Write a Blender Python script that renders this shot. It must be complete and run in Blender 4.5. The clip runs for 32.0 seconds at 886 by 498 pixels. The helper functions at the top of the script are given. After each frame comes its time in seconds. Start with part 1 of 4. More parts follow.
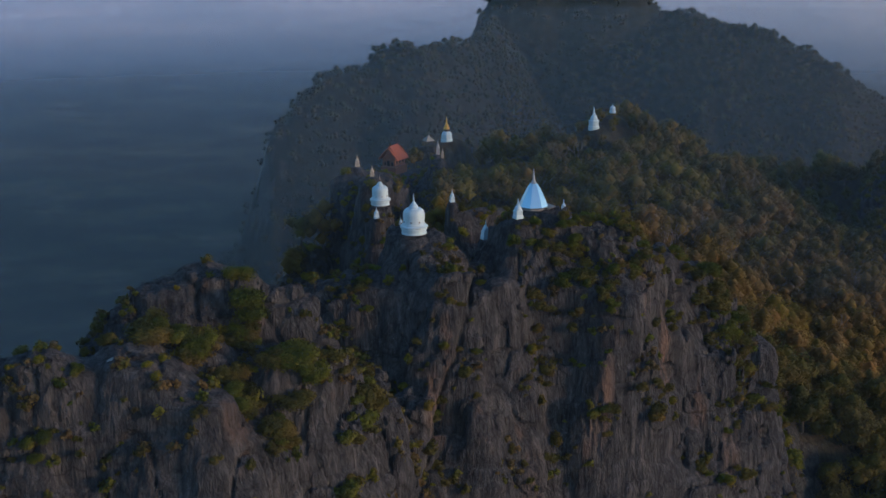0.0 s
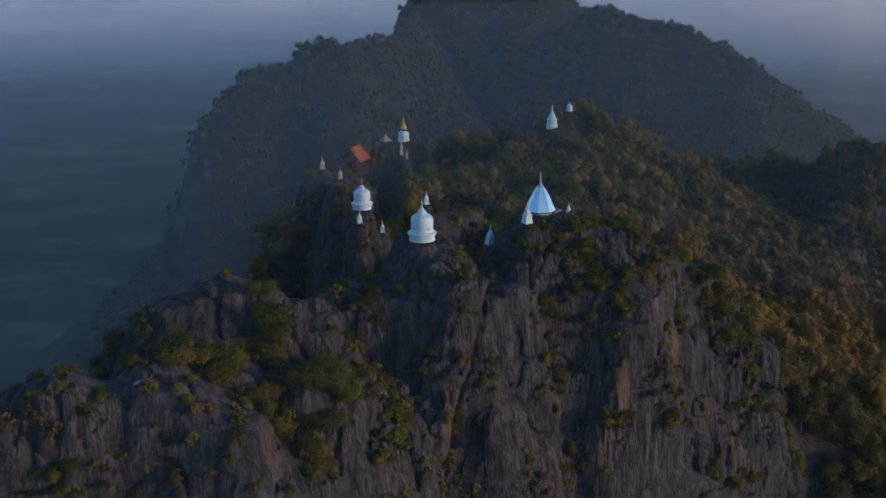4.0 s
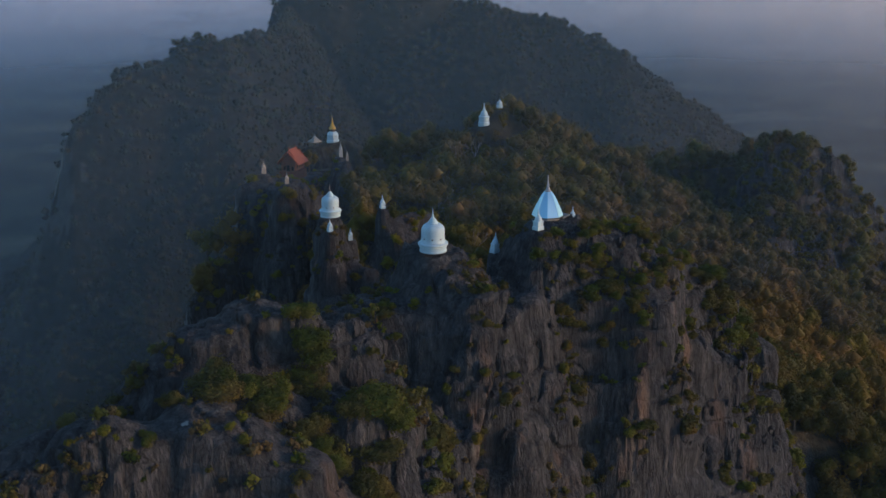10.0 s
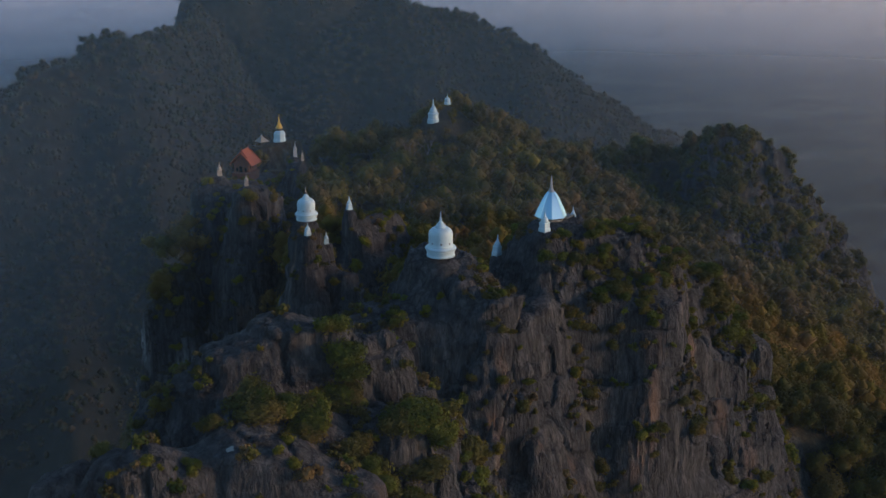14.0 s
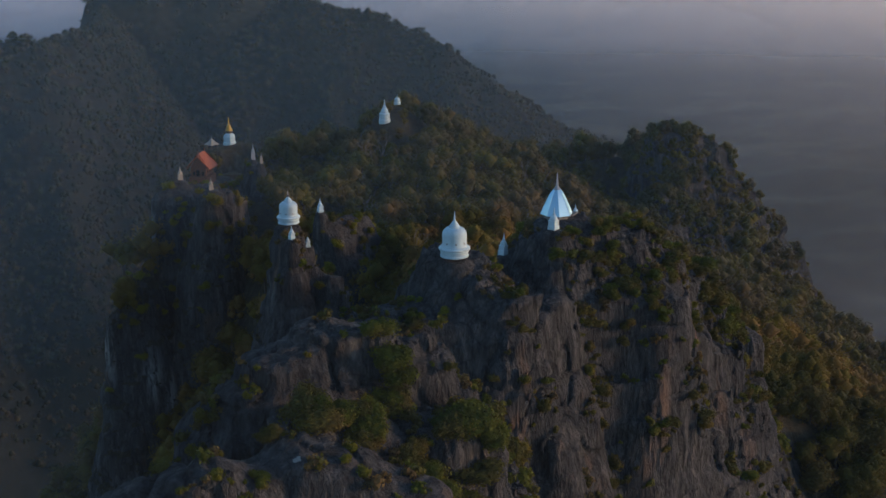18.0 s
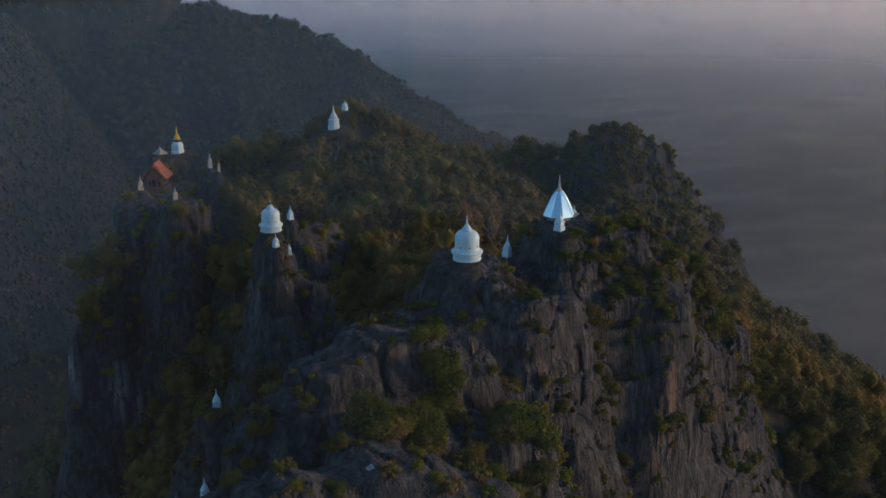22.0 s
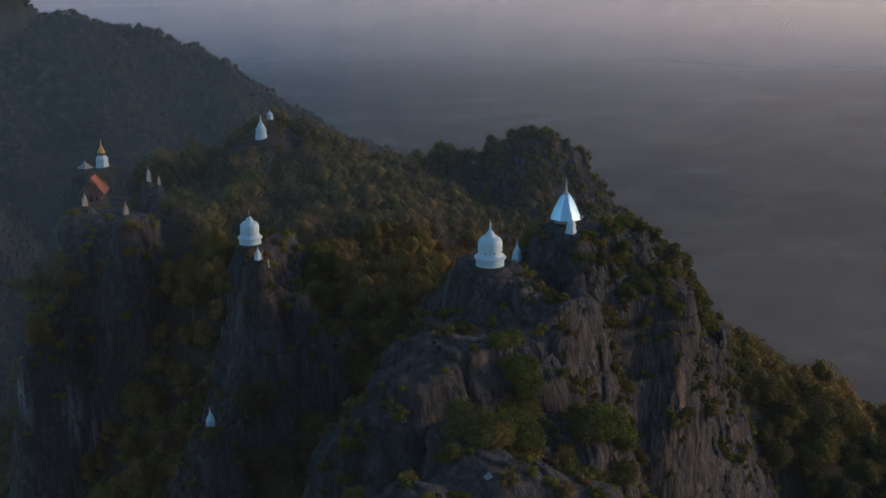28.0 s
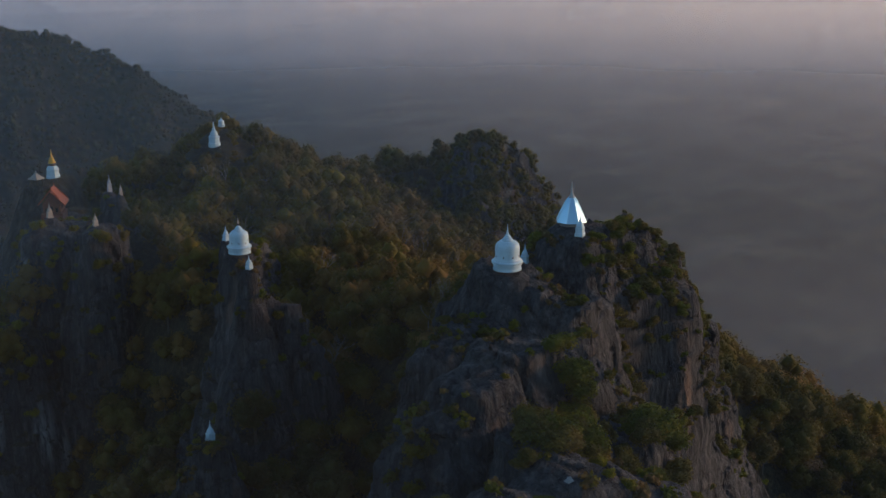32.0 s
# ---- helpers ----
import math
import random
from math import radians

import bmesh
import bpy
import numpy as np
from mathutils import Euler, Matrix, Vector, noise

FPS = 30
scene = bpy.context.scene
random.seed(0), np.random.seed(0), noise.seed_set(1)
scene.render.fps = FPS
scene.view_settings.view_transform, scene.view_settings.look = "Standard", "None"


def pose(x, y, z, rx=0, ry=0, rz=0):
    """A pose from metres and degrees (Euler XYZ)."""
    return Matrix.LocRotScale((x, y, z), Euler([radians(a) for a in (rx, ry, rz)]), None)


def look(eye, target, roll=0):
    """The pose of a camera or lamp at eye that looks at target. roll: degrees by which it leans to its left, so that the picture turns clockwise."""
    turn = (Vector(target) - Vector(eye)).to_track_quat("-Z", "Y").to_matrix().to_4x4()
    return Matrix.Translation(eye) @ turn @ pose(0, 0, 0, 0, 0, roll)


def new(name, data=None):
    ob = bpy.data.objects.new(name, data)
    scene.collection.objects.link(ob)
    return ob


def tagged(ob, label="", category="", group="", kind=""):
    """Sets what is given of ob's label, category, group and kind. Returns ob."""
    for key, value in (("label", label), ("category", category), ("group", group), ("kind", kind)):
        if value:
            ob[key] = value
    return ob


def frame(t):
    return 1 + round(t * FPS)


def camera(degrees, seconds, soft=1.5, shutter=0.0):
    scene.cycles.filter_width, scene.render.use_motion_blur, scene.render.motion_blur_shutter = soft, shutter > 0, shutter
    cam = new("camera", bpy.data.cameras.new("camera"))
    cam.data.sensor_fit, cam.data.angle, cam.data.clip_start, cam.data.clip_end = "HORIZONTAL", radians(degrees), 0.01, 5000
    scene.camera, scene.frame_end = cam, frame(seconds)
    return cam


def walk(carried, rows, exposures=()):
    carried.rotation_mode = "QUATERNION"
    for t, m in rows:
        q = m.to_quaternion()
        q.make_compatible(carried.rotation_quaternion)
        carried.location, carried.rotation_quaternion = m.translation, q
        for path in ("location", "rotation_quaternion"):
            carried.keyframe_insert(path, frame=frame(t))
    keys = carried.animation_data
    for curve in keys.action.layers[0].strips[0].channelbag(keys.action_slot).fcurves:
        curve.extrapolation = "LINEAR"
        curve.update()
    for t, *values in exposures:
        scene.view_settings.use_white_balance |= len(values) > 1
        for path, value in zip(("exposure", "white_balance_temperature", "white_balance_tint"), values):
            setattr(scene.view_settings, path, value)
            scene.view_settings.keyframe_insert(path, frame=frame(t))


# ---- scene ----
cam = camera(41.7, 32.0)

PATH = [
    (0, (3.806, -3.541, 59.396), (3.761, -1.609, 58.878), -0.5),
    (2, (-3.584, -0.904, 59.653), (-3.557, 1.027, 59.131), -0.4),
    (3.5, (-9.067, 1.345, 59.734), (-8.983, 3.273, 59.21), -0.3),
    (5.5, (-15.999, 4.657, 59.806), (-15.841, 6.579, 59.277), -0.2),
    (8, (-24.495, 9.341, 59.915), (-24.244, 11.253, 59.382), -0.1),
    (10, (-31.076, 13.474, 59.897), (-30.748, 15.373, 59.361), -0.2),
    (12, (-37.721, 17.331, 59.918), (-37.314, 19.214, 59.377), -0.2),
    (14, (-44.179, 21.858, 59.84), (-43.693, 23.72, 59.295), -0.1),
    (16.5, (-52.503, 25.938, 59.568), (-51.925, 27.773, 59.021), -0.2),
    (18, (-57.891, 27.936, 59.308), (-57.252, 29.751, 58.764), -0.1),
    (20, (-64.876, 30.519, 59.244), (-64.16, 32.307, 58.705), -0.2),
    (22, (-71.714, 33.539, 59.137), (-70.922, 35.296, 58.601), -0.2),
    (24, (-78.468, 36.82, 59.132), (-77.603, 38.543, 58.6), -0.2),
    (25.5, (-83.392, 39.483, 59.245), (-82.475, 41.179, 58.714), -0.2),
    (28, (-91.51, 44.451, 59.158), (-90.504, 46.098, 58.632), -0.2),
    (30, (-97.87, 48.347, 59.352), (-96.797, 49.952, 58.827), -0.3),
    (32, (-103.733, 53.204, 59.21), (-102.596, 54.765, 58.691), -0.2),
]
walk(cam, [(t, look(eye, target, roll)) for t, eye, target, roll in PATH],
     [(0, 0.10, 6030, 10), (9, 0.08, 6200, 10), (20, 0.06, 6700, 10), (32, -0.07, 6720, 10)])

# ---------------------------------------------------------------- world, sun, exposure
SUN_EL, SUN_AZ = 7.0, 110.0          # degrees above the horizon; degrees clockwise from +y
world = bpy.data.worlds.new("world")
scene.world = world
world.use_nodes = True
wn = world.node_tree
sky = wn.nodes.new("ShaderNodeTexSky")
sky.sky_type, sky.sun_disc = "NISHITA", False
sky.sun_elevation, sky.sun_rotation = radians(SUN_EL), radians(SUN_AZ)
sky.dust_density, sky.air_density, sky.ozone_density = 1.0, 1.0, 3.3
wn.links.new(sky.outputs["Color"], wn.nodes["Background"].inputs["Color"])
wn.nodes["Background"].inputs["Strength"].default_value = 0.235
sun_dir = Vector((math.sin(radians(SUN_AZ)) * math.cos(radians(SUN_EL)), math.cos(radians(SUN_AZ)) * math.cos(radians(SUN_EL)), math.sin(radians(SUN_EL))))
sun = new("sun", bpy.data.lights.new("sun", "SUN"))
sun.data.energy, sun.data.angle, sun.data.color = 1.6, radians(5.0), (1.0, 0.60, 0.36)
sun.matrix_world = look((0, 0, 300), Vector((0, 0, 300)) - sun_dir)
scene.view_settings.exposure = 0.0


# ---------------------------------------------------------------- materials
def material(name, rough=0.9, metal=0.0, spec=0.3):
    m = bpy.data.materials.new(name)
    m.use_nodes = True
    b = m.node_tree.nodes["Principled BSDF"]
    b.inputs["Roughness"].default_value, b.inputs["Metallic"].default_value = rough, metal
    b.inputs["Specular IOR Level"].default_value = spec
    return m, m.node_tree, b


def node(nt, kind, **values):
    n = nt.nodes.new(kind)
    for key, value in values.items():
        if key in n.inputs:
            n.inputs[key].default_value = value
    return n


def ramp(nt, fac, *stops):
    r = nt.nodes.new("ShaderNodeValToRGB")
    while len(r.color_ramp.elements) < len(stops):
        r.color_ramp.elements.new(0.5)
    for e, (p, c) in zip(r.color_ramp.elements, stops):
        e.position, e.color = p, (*c, 1)
    nt.links.new(fac, r.inputs["Fac"])
    return r.outputs["Color"]


def noise_tex(nt, scale, stretch=(1, 1, 1), detail=4.0, rough=0.55, coords="Object"):
    tc, mp = nt.nodes.new("ShaderNodeTexCoord"), nt.nodes.new("ShaderNodeMapping")
    mp.inputs["Scale"].default_value = stretch
    nt.links.new(tc.outputs[coords], mp.inputs["Vector"])
    n = node(nt, "ShaderNodeTexNoise", Scale=scale, Detail=detail, Roughness=rough)
    nt.links.new(mp.outputs["Vector"], n.inputs["Vector"])
    return n.outputs["Fac"]


def mix(nt, fac, a, b, how="MIX"):
    m = nt.nodes.new("ShaderNodeMix")
    m.data_type, m.blend_type = "RGBA", how
    for s, v in (("Factor", fac), ("A", a), ("B", b)):
        sock = [i for i in m.inputs if i.name == s and (i.type == "RGBA" or s == "Factor")][0]
        if isinstance(v, bpy.types.NodeSocket):
            nt.links.new(v, sock)
        else:
            sock.default_value = v if s == "Factor" else (*v, 1)
    return [o for o in m.outputs if o.type == "RGBA"][0]


def bump(nt, b, height, strength, distance):
    n = node(nt, "ShaderNodeBump", Strength=strength, Distance=distance)
    nt.links.new(height, n.inputs["Height"])
    nt.links.new(n.outputs["Normal"], b.inputs["Normal"])


def cracks(nt):
    """Dark joints between blocks, taller than wide and bent by noise."""
    tc, mp, vo = nt.nodes.new("ShaderNodeTexCoord"), nt.nodes.new("ShaderNodeMapping"), nt.nodes.new("ShaderNodeTexVoronoi")
    wob, add = node(nt, "ShaderNodeTexNoise", Scale=0.5, Detail=3.0), nt.nodes.new("ShaderNodeVectorMath")
    add.operation = "MULTIPLY_ADD"
    add.inputs[1].default_value = (3.0, 3.0, 3.0)
    vo.feature, vo.inputs["Scale"].default_value = "DISTANCE_TO_EDGE", 0.42
    mp.inputs["Scale"].default_value = (1, 1, 0.3)
    nt.links.new(tc.outputs["Object"], wob.inputs["Vector"])
    nt.links.new(wob.outputs["Color"], add.inputs[0])
    nt.links.new(tc.outputs["Object"], add.inputs[2])
    nt.links.new(add.outputs[0], mp.inputs["Vector"])
    nt.links.new(mp.outputs["Vector"], vo.inputs["Vector"])
    return ramp(nt, vo.outputs["Distance"], (0.0, (0.35, 0.35, 0.36)), (0.045, (0.85, 0.85, 0.85)), (0.25, (1.05, 1.05, 1.05)))


def stain(nt, at, size):
    """A soft-edged patch round a point, 0..1, for iron-stained rock."""
    tc, off, div, length, fade = (nt.nodes.new(k) for k in ("ShaderNodeTexCoord", "ShaderNodeVectorMath", "ShaderNodeVectorMath", "ShaderNodeVectorMath", "ShaderNodeMapRange"))
    off.operation, div.operation, length.operation = "SUBTRACT", "DIVIDE", "LENGTH"
    off.inputs[1].default_value, div.inputs[1].default_value = at, size
    nt.links.new(tc.outputs["Object"], off.inputs[0])
    nt.links.new(off.outputs[0], div.inputs[0])
    nt.links.new(div.outputs[0], length.inputs[0])
    nt.links.new(length.outputs["Value"], fade.inputs["Value"])
    fade.inputs["From Min"].default_value, fade.inputs["From Max"].default_value = 1.0, 0.3
    return fade.outputs[0]


def ridged(nt, scale, stretch, detail=3.0):
    """Sharp-crested noise, 0..1, for solution flutes."""
    n = noise_tex(nt, scale, stretch, detail, 0.5)
    off, size, up = (nt.nodes.new("ShaderNodeMath") for _ in range(3))
    off.operation, size.operation, up.operation = "SUBTRACT", "ABSOLUTE", "MULTIPLY_ADD"
    off.inputs[1].default_value, up.inputs[1].default_value, up.inputs[2].default_value = 0.5, -3.6, 1.0
    nt.links.new(n, off.inputs[0])
    nt.links.new(off.outputs[0], size.inputs[0])
    nt.links.new(size.outputs[0], up.inputs[0])
    return up.outputs[0]


def rock_material(name, dark, mid, pale, ochre, stains=(), bleached=()):
    m, nt, b = material(name, 0.92)
    big = noise_tex(nt, 0.10, (1, 1, 0.5), 3)
    streak = noise_tex(nt, 0.8, (1, 1, 0.09), 6, 0.65)
    fine = noise_tex(nt, 3.0, (1, 1, 0.35), 6, 0.7)
    warm = noise_tex(nt, 0.16, (1, 1, 0.25), 4, 0.6)
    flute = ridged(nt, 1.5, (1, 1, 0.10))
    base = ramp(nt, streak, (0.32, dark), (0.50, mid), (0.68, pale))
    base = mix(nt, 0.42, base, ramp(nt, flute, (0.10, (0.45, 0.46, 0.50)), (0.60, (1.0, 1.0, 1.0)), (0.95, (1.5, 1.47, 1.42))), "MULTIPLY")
    base = mix(nt, 0.8, base, cracks(nt), "MULTIPLY")
    grain = ramp(nt, fine, (0.25, (0.45, 0.45, 0.46)), (0.6, (1.0, 1.0, 1.0)), (0.85, (1.25, 1.22, 1.18)))
    col = mix(nt, 0.7, base, grain, "MULTIPLY")
    col = mix(nt, ramp(nt, warm, (0.62, (0, 0, 0)), (0.76, (0.7, 0.7, 0.7))), col, ochre)
    for spots, tone in ((stains, ochre), (bleached, (0.34, 0.33, 0.32))):
        for at, size in spots:
            broken = mix(nt, 1.0, ramp(nt, stain(nt, at, size), (0, (0, 0, 0)), (1, (1, 1, 1))), ramp(nt, streak, (0.42, (0.05, 0.05, 0.05)), (0.56, (1, 1, 1))), "MULTIPLY")
            col = mix(nt, broken, col, mix(nt, 0.6, tone, grain, "MULTIPLY"))
    blot = ramp(nt, big, (0.3, (0.70, 0.70, 0.72)), (0.7, (1.15, 1.12, 1.08)))
    col = mix(nt, 1.0, col, blot, "MULTIPLY")
    nt.links.new(col, b.inputs["Base Color"])
    h = nt.nodes.new("ShaderNodeMath")
    h.operation = "MULTIPLY_ADD"
    h.inputs[1].default_value = 0.55
    nt.links.new(flute, h.inputs[0])
    nt.links.new(fine, h.inputs[2])
    bump(nt, b, h.outputs[0], 1.0, 0.6)
    return m


def leaf_material(name, a, c, dry, dry_from=0.8):
    m, nt, b = material(name, 0.75, spec=0.2)
    info, geo = nt.nodes.new("ShaderNodeObjectInfo"), nt.nodes.new("ShaderNodeNewGeometry")
    leafy = ramp(nt, geo.outputs["Random Per Island"], (0.0, tuple(0.75 * p + 0.25 * q for p, q in zip(a, c))), (1.0, tuple(0.25 * p + 0.75 * q for p, q in zip(a, c))))
    patch = noise_tex(nt, 0.11, (1, 1, 1), 2)
    wide = ramp(nt, noise_tex(nt, 0.013, (1, 1, 1), 3), (0.35, (0.72, 0.78, 0.80)), (0.65, (1.2, 1.12, 1.0)))
    leafy = mix(nt, 1.0, leafy, ramp(nt, noise_tex(nt, 0.15, (1, 1, 0.6), 1), (0.36, (0.62, 0.66, 0.66)), (0.64, (1.35, 1.3, 1.2))), "MULTIPLY")
    leafy = mix(nt, ramp(nt, patch, (0.45, (0, 0, 0)), (0.62, (1, 1, 1))), leafy, dry)
    tone = ramp(nt, info.outputs["Random"], (0.0, (0.7, 0.75, 0.7)), (0.5, (1, 1, 1)), (dry_from, (1.1, 1.05, 0.9)), (1.0, (1.25, 1.05, 0.85)))
    col = mix(nt, 1.0, mix(nt, 1.0, leafy, wide, "MULTIPLY"), tone, "MULTIPLY")
    nt.links.new(col, b.inputs["Base Color"])
    back, both = nt.nodes.new("ShaderNodeBsdfTranslucent"), nt.nodes.new("ShaderNodeMixShader")
    nt.links.new(col, back.inputs["Color"])
    both.inputs[0].default_value = 0.38
    nt.links.new(b.outputs[0], both.inputs[1])
    nt.links.new(back.outputs[0], both.inputs[2])
    nt.links.new(both.outputs[0], nt.nodes["Material Output"].inputs["Surface"])
    return m


def paint_material(name, colour, stain, rough=0.55, metal=0.0, scale=1.2, spec=0.4):
    m, nt, b = material(name, rough, metal, spec)
    n1 = noise_tex(nt, scale, (1, 1, 0.3), 5, 0.6)
    n2 = noise_tex(nt, scale * 9, (1, 1, 1), 3, 0.6)
    col = mix(nt, ramp(nt, n1, (0.52, (0, 0, 0)), (0.8, (0.7, 0.7, 0.7))), colour, stain)
    col = mix(nt, 0.5, col, ramp(nt, n2, (0.3, (0.8, 0.8, 0.8)), (0.7, (1.05, 1.05, 1.05))), "MULTIPLY")
    nt.links.new(col, b.inputs["Base Color"])
    bump(nt, b, n2, 0.25, 0.02)
    return m


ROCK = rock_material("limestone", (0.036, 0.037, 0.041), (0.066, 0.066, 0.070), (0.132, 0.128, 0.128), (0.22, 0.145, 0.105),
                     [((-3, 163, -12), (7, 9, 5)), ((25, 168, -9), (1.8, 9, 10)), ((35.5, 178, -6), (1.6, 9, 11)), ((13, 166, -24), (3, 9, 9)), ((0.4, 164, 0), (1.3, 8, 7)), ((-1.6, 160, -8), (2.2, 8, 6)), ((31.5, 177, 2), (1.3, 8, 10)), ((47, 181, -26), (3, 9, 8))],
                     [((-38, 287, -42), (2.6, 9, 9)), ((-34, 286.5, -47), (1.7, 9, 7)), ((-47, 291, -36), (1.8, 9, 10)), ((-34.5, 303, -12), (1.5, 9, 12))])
# dark copy of the limestone: shade and plant cover are both put into its colour
DIM_ROCK = rock_material("shaded_overgrown_cliff", (0.035, 0.038, 0.036), (0.06, 0.06, 0.056), (0.11, 0.10, 0.09), (0.13, 0.10, 0.075))
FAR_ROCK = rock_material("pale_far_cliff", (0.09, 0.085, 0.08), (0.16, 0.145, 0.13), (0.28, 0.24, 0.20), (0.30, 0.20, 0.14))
SOIL = rock_material("forest_floor", (0.03, 0.032, 0.02), (0.055, 0.05, 0.032), (0.085, 0.07, 0.045), (0.09, 0.06, 0.035))
LEAF = leaf_material("bush_leaves", (0.098, 0.094, 0.022), (0.152, 0.138, 0.030), (0.145, 0.114, 0.034))
LEAF_FRESH = leaf_material("fresh_leaves", (0.102, 0.128, 0.016), (0.165, 0.182, 0.024), (0.165, 0.150, 0.028))
LEAF_DARK = leaf_material("forest_leaves", (0.118, 0.100, 0.034), (0.172, 0.140, 0.043), (0.195, 0.138, 0.052))
# far leaves darkened: the shade over the far forest is in their colour
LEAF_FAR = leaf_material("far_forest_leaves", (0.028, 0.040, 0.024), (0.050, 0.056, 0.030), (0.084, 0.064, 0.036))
LEAF_DRY = leaf_material("dry_leaves", (0.165, 0.112, 0.050), (0.215, 0.146, 0.062), (0.185, 0.138, 0.056))
BARK = paint_material("bark", (0.11, 0.09, 0.07), (0.05, 0.04, 0.035), 0.95, scale=3)
WHITE = paint_material("whitewash", (0.55, 0.71, 0.77), (0.40, 0.50, 0.53), 0.45)
CREAM = paint_material("aged_cream_plaster", (0.50, 0.40, 0.31), (0.33, 0.25, 0.20), 0.7)
GREYW = paint_material("weathered_grey_plaster", (0.42, 0.42, 0.42), (0.25, 0.25, 0.25), 0.7)
GOLD = paint_material("gilded_metal", (0.90, 0.50, 0.10), (0.75, 0.38, 0.07), 0.35, 0.55)
DARKM = paint_material("dark_metal", (0.10, 0.08, 0.07), (0.06, 0.05, 0.05), 0.5, 0.3)
STEEL = paint_material("bright_sheet_metal", (0.52, 0.78, 0.92), (0.46, 0.68, 0.80), 0.33, 0.7, 0.7)
TILE = paint_material("red_roof_tiles", (0.36, 0.098, 0.05), (0.21, 0.065, 0.035), 0.7, scale=1.6)
BRICKW = paint_material("red_brown_wood_wall", (0.22, 0.09, 0.06), (0.12, 0.055, 0.04), 0.8)
# near-black: the shade inside openings, painted on solid slabs
DARKHOLE = paint_material("painted_dark_opening", (0.02, 0.018, 0.016), (0.01, 0.01, 0.01), 0.9)
PALE_BARK = paint_material("pale_dry_bark", (0.23, 0.19, 0.15), (0.13, 0.105, 0.085), 0.95, scale=3)
CONC = paint_material("bare_concrete", (0.30, 0.28, 0.25), (0.18, 0.16, 0.14), 0.9)


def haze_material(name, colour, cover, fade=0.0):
    """Haze of the air put into a thin sheet: mostly clear, the rest scatters the daylight that falls on it; it thins
    out over fade metres towards the plain.
    """
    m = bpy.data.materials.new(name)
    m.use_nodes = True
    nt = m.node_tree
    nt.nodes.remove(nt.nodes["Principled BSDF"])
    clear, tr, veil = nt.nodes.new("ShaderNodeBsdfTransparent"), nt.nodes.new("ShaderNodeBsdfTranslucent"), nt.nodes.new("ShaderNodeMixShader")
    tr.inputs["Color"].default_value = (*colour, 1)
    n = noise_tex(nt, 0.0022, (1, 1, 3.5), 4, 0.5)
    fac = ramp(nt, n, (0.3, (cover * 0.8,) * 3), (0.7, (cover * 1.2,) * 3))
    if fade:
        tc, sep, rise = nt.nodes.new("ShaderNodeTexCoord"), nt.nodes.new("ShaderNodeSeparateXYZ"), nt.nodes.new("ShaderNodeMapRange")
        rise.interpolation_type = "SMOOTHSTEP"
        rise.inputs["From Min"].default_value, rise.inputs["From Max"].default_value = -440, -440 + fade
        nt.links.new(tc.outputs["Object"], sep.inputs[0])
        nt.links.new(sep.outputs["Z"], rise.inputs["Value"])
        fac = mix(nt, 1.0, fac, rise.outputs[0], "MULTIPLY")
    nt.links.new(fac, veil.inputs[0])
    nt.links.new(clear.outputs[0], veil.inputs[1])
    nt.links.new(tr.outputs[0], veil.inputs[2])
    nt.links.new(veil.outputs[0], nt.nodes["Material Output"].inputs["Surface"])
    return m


# ---------------------------------------------------------------- mesh helpers
def part(name, bm, mat, parent=None, label="", smooth=False):
    me = bpy.data.meshes.new(name)
    bm.to_mesh(me)
    bm.free()
    me.materials.append(mat)
    if smooth:
        me.polygons.foreach_set("use_smooth", [True] * len(me.polygons))
    ob = new(name, me)
    if parent:
        ob.parent = parent
    if label:
        ob["label"] = label
    return ob


def mesh_from(name, verts, faces, mat, smooth=True):
    """A mesh from arrays: faces is an (n, 3) or (n, 4) index array."""
    me = bpy.data.meshes.new(name)
    verts, faces = np.asarray(verts, np.float32), np.asarray(faces, np.int32)
    k = faces.shape[1]
    me.vertices.add(len(verts))
    me.vertices.foreach_set("co", verts.ravel())
    me.loops.add(faces.size)
    me.loops.foreach_set("vertex_index", faces.ravel())
    me.polygons.add(len(faces))
    me.polygons.foreach_set("loop_start", np.arange(0, faces.size, k, dtype=np.int32))
    me.polygons.foreach_set("use_smooth", np.full(len(faces), smooth))
    me.update(calc_edges=True)
    me.materials.append(mat)
    return me


def thing(name, m, label, category, group=""):
    ob = new(name)
    ob.empty_display_size = 0.3
    ob.matrix_world = m
    return tagged(ob, label, category, group)


def lathe(profile, sides=32, turn=0.0):
    """A turned solid from (radius, height) pairs, closed at both ends."""
    bm = bmesh.new()
    rings = []
    for r, z in profile:
        rings.append([bm.verts.new((r * math.cos(2 * math.pi * (k + turn) / sides), r * math.sin(2 * math.pi * (k + turn) / sides), z)) for k in range(sides)])
    for a, b in zip(rings, rings[1:]):
        for k in range(sides):
            bm.faces.new((a[k], a[(k + 1) % sides], b[(k + 1) % sides], b[k]))
    bm.faces.new(rings[0][::-1])
    bm.faces.new(rings[-1])
    return bm


def box(sx, sy, sz, at=(0, 0, 0), bevel=0.0):
    bm = bmesh.new()
    bmesh.ops.create_cube(bm, size=1, matrix=Matrix.Translation((at[0], at[1], at[2] + sz / 2)) @ Matrix.Diagonal((sx, sy, sz, 1)))
    if bevel:
        bmesh.ops.bevel(bm, geom=bm.edges[:], offset=bevel, segments=1, affect="EDGES")
    return bm


# ---------------------------------------------------------------- the land as a height function
rng = np.random.default_rng(7)
LATTICE = rng.random((32, 32, 32), dtype=np.float32) * 2 - 1


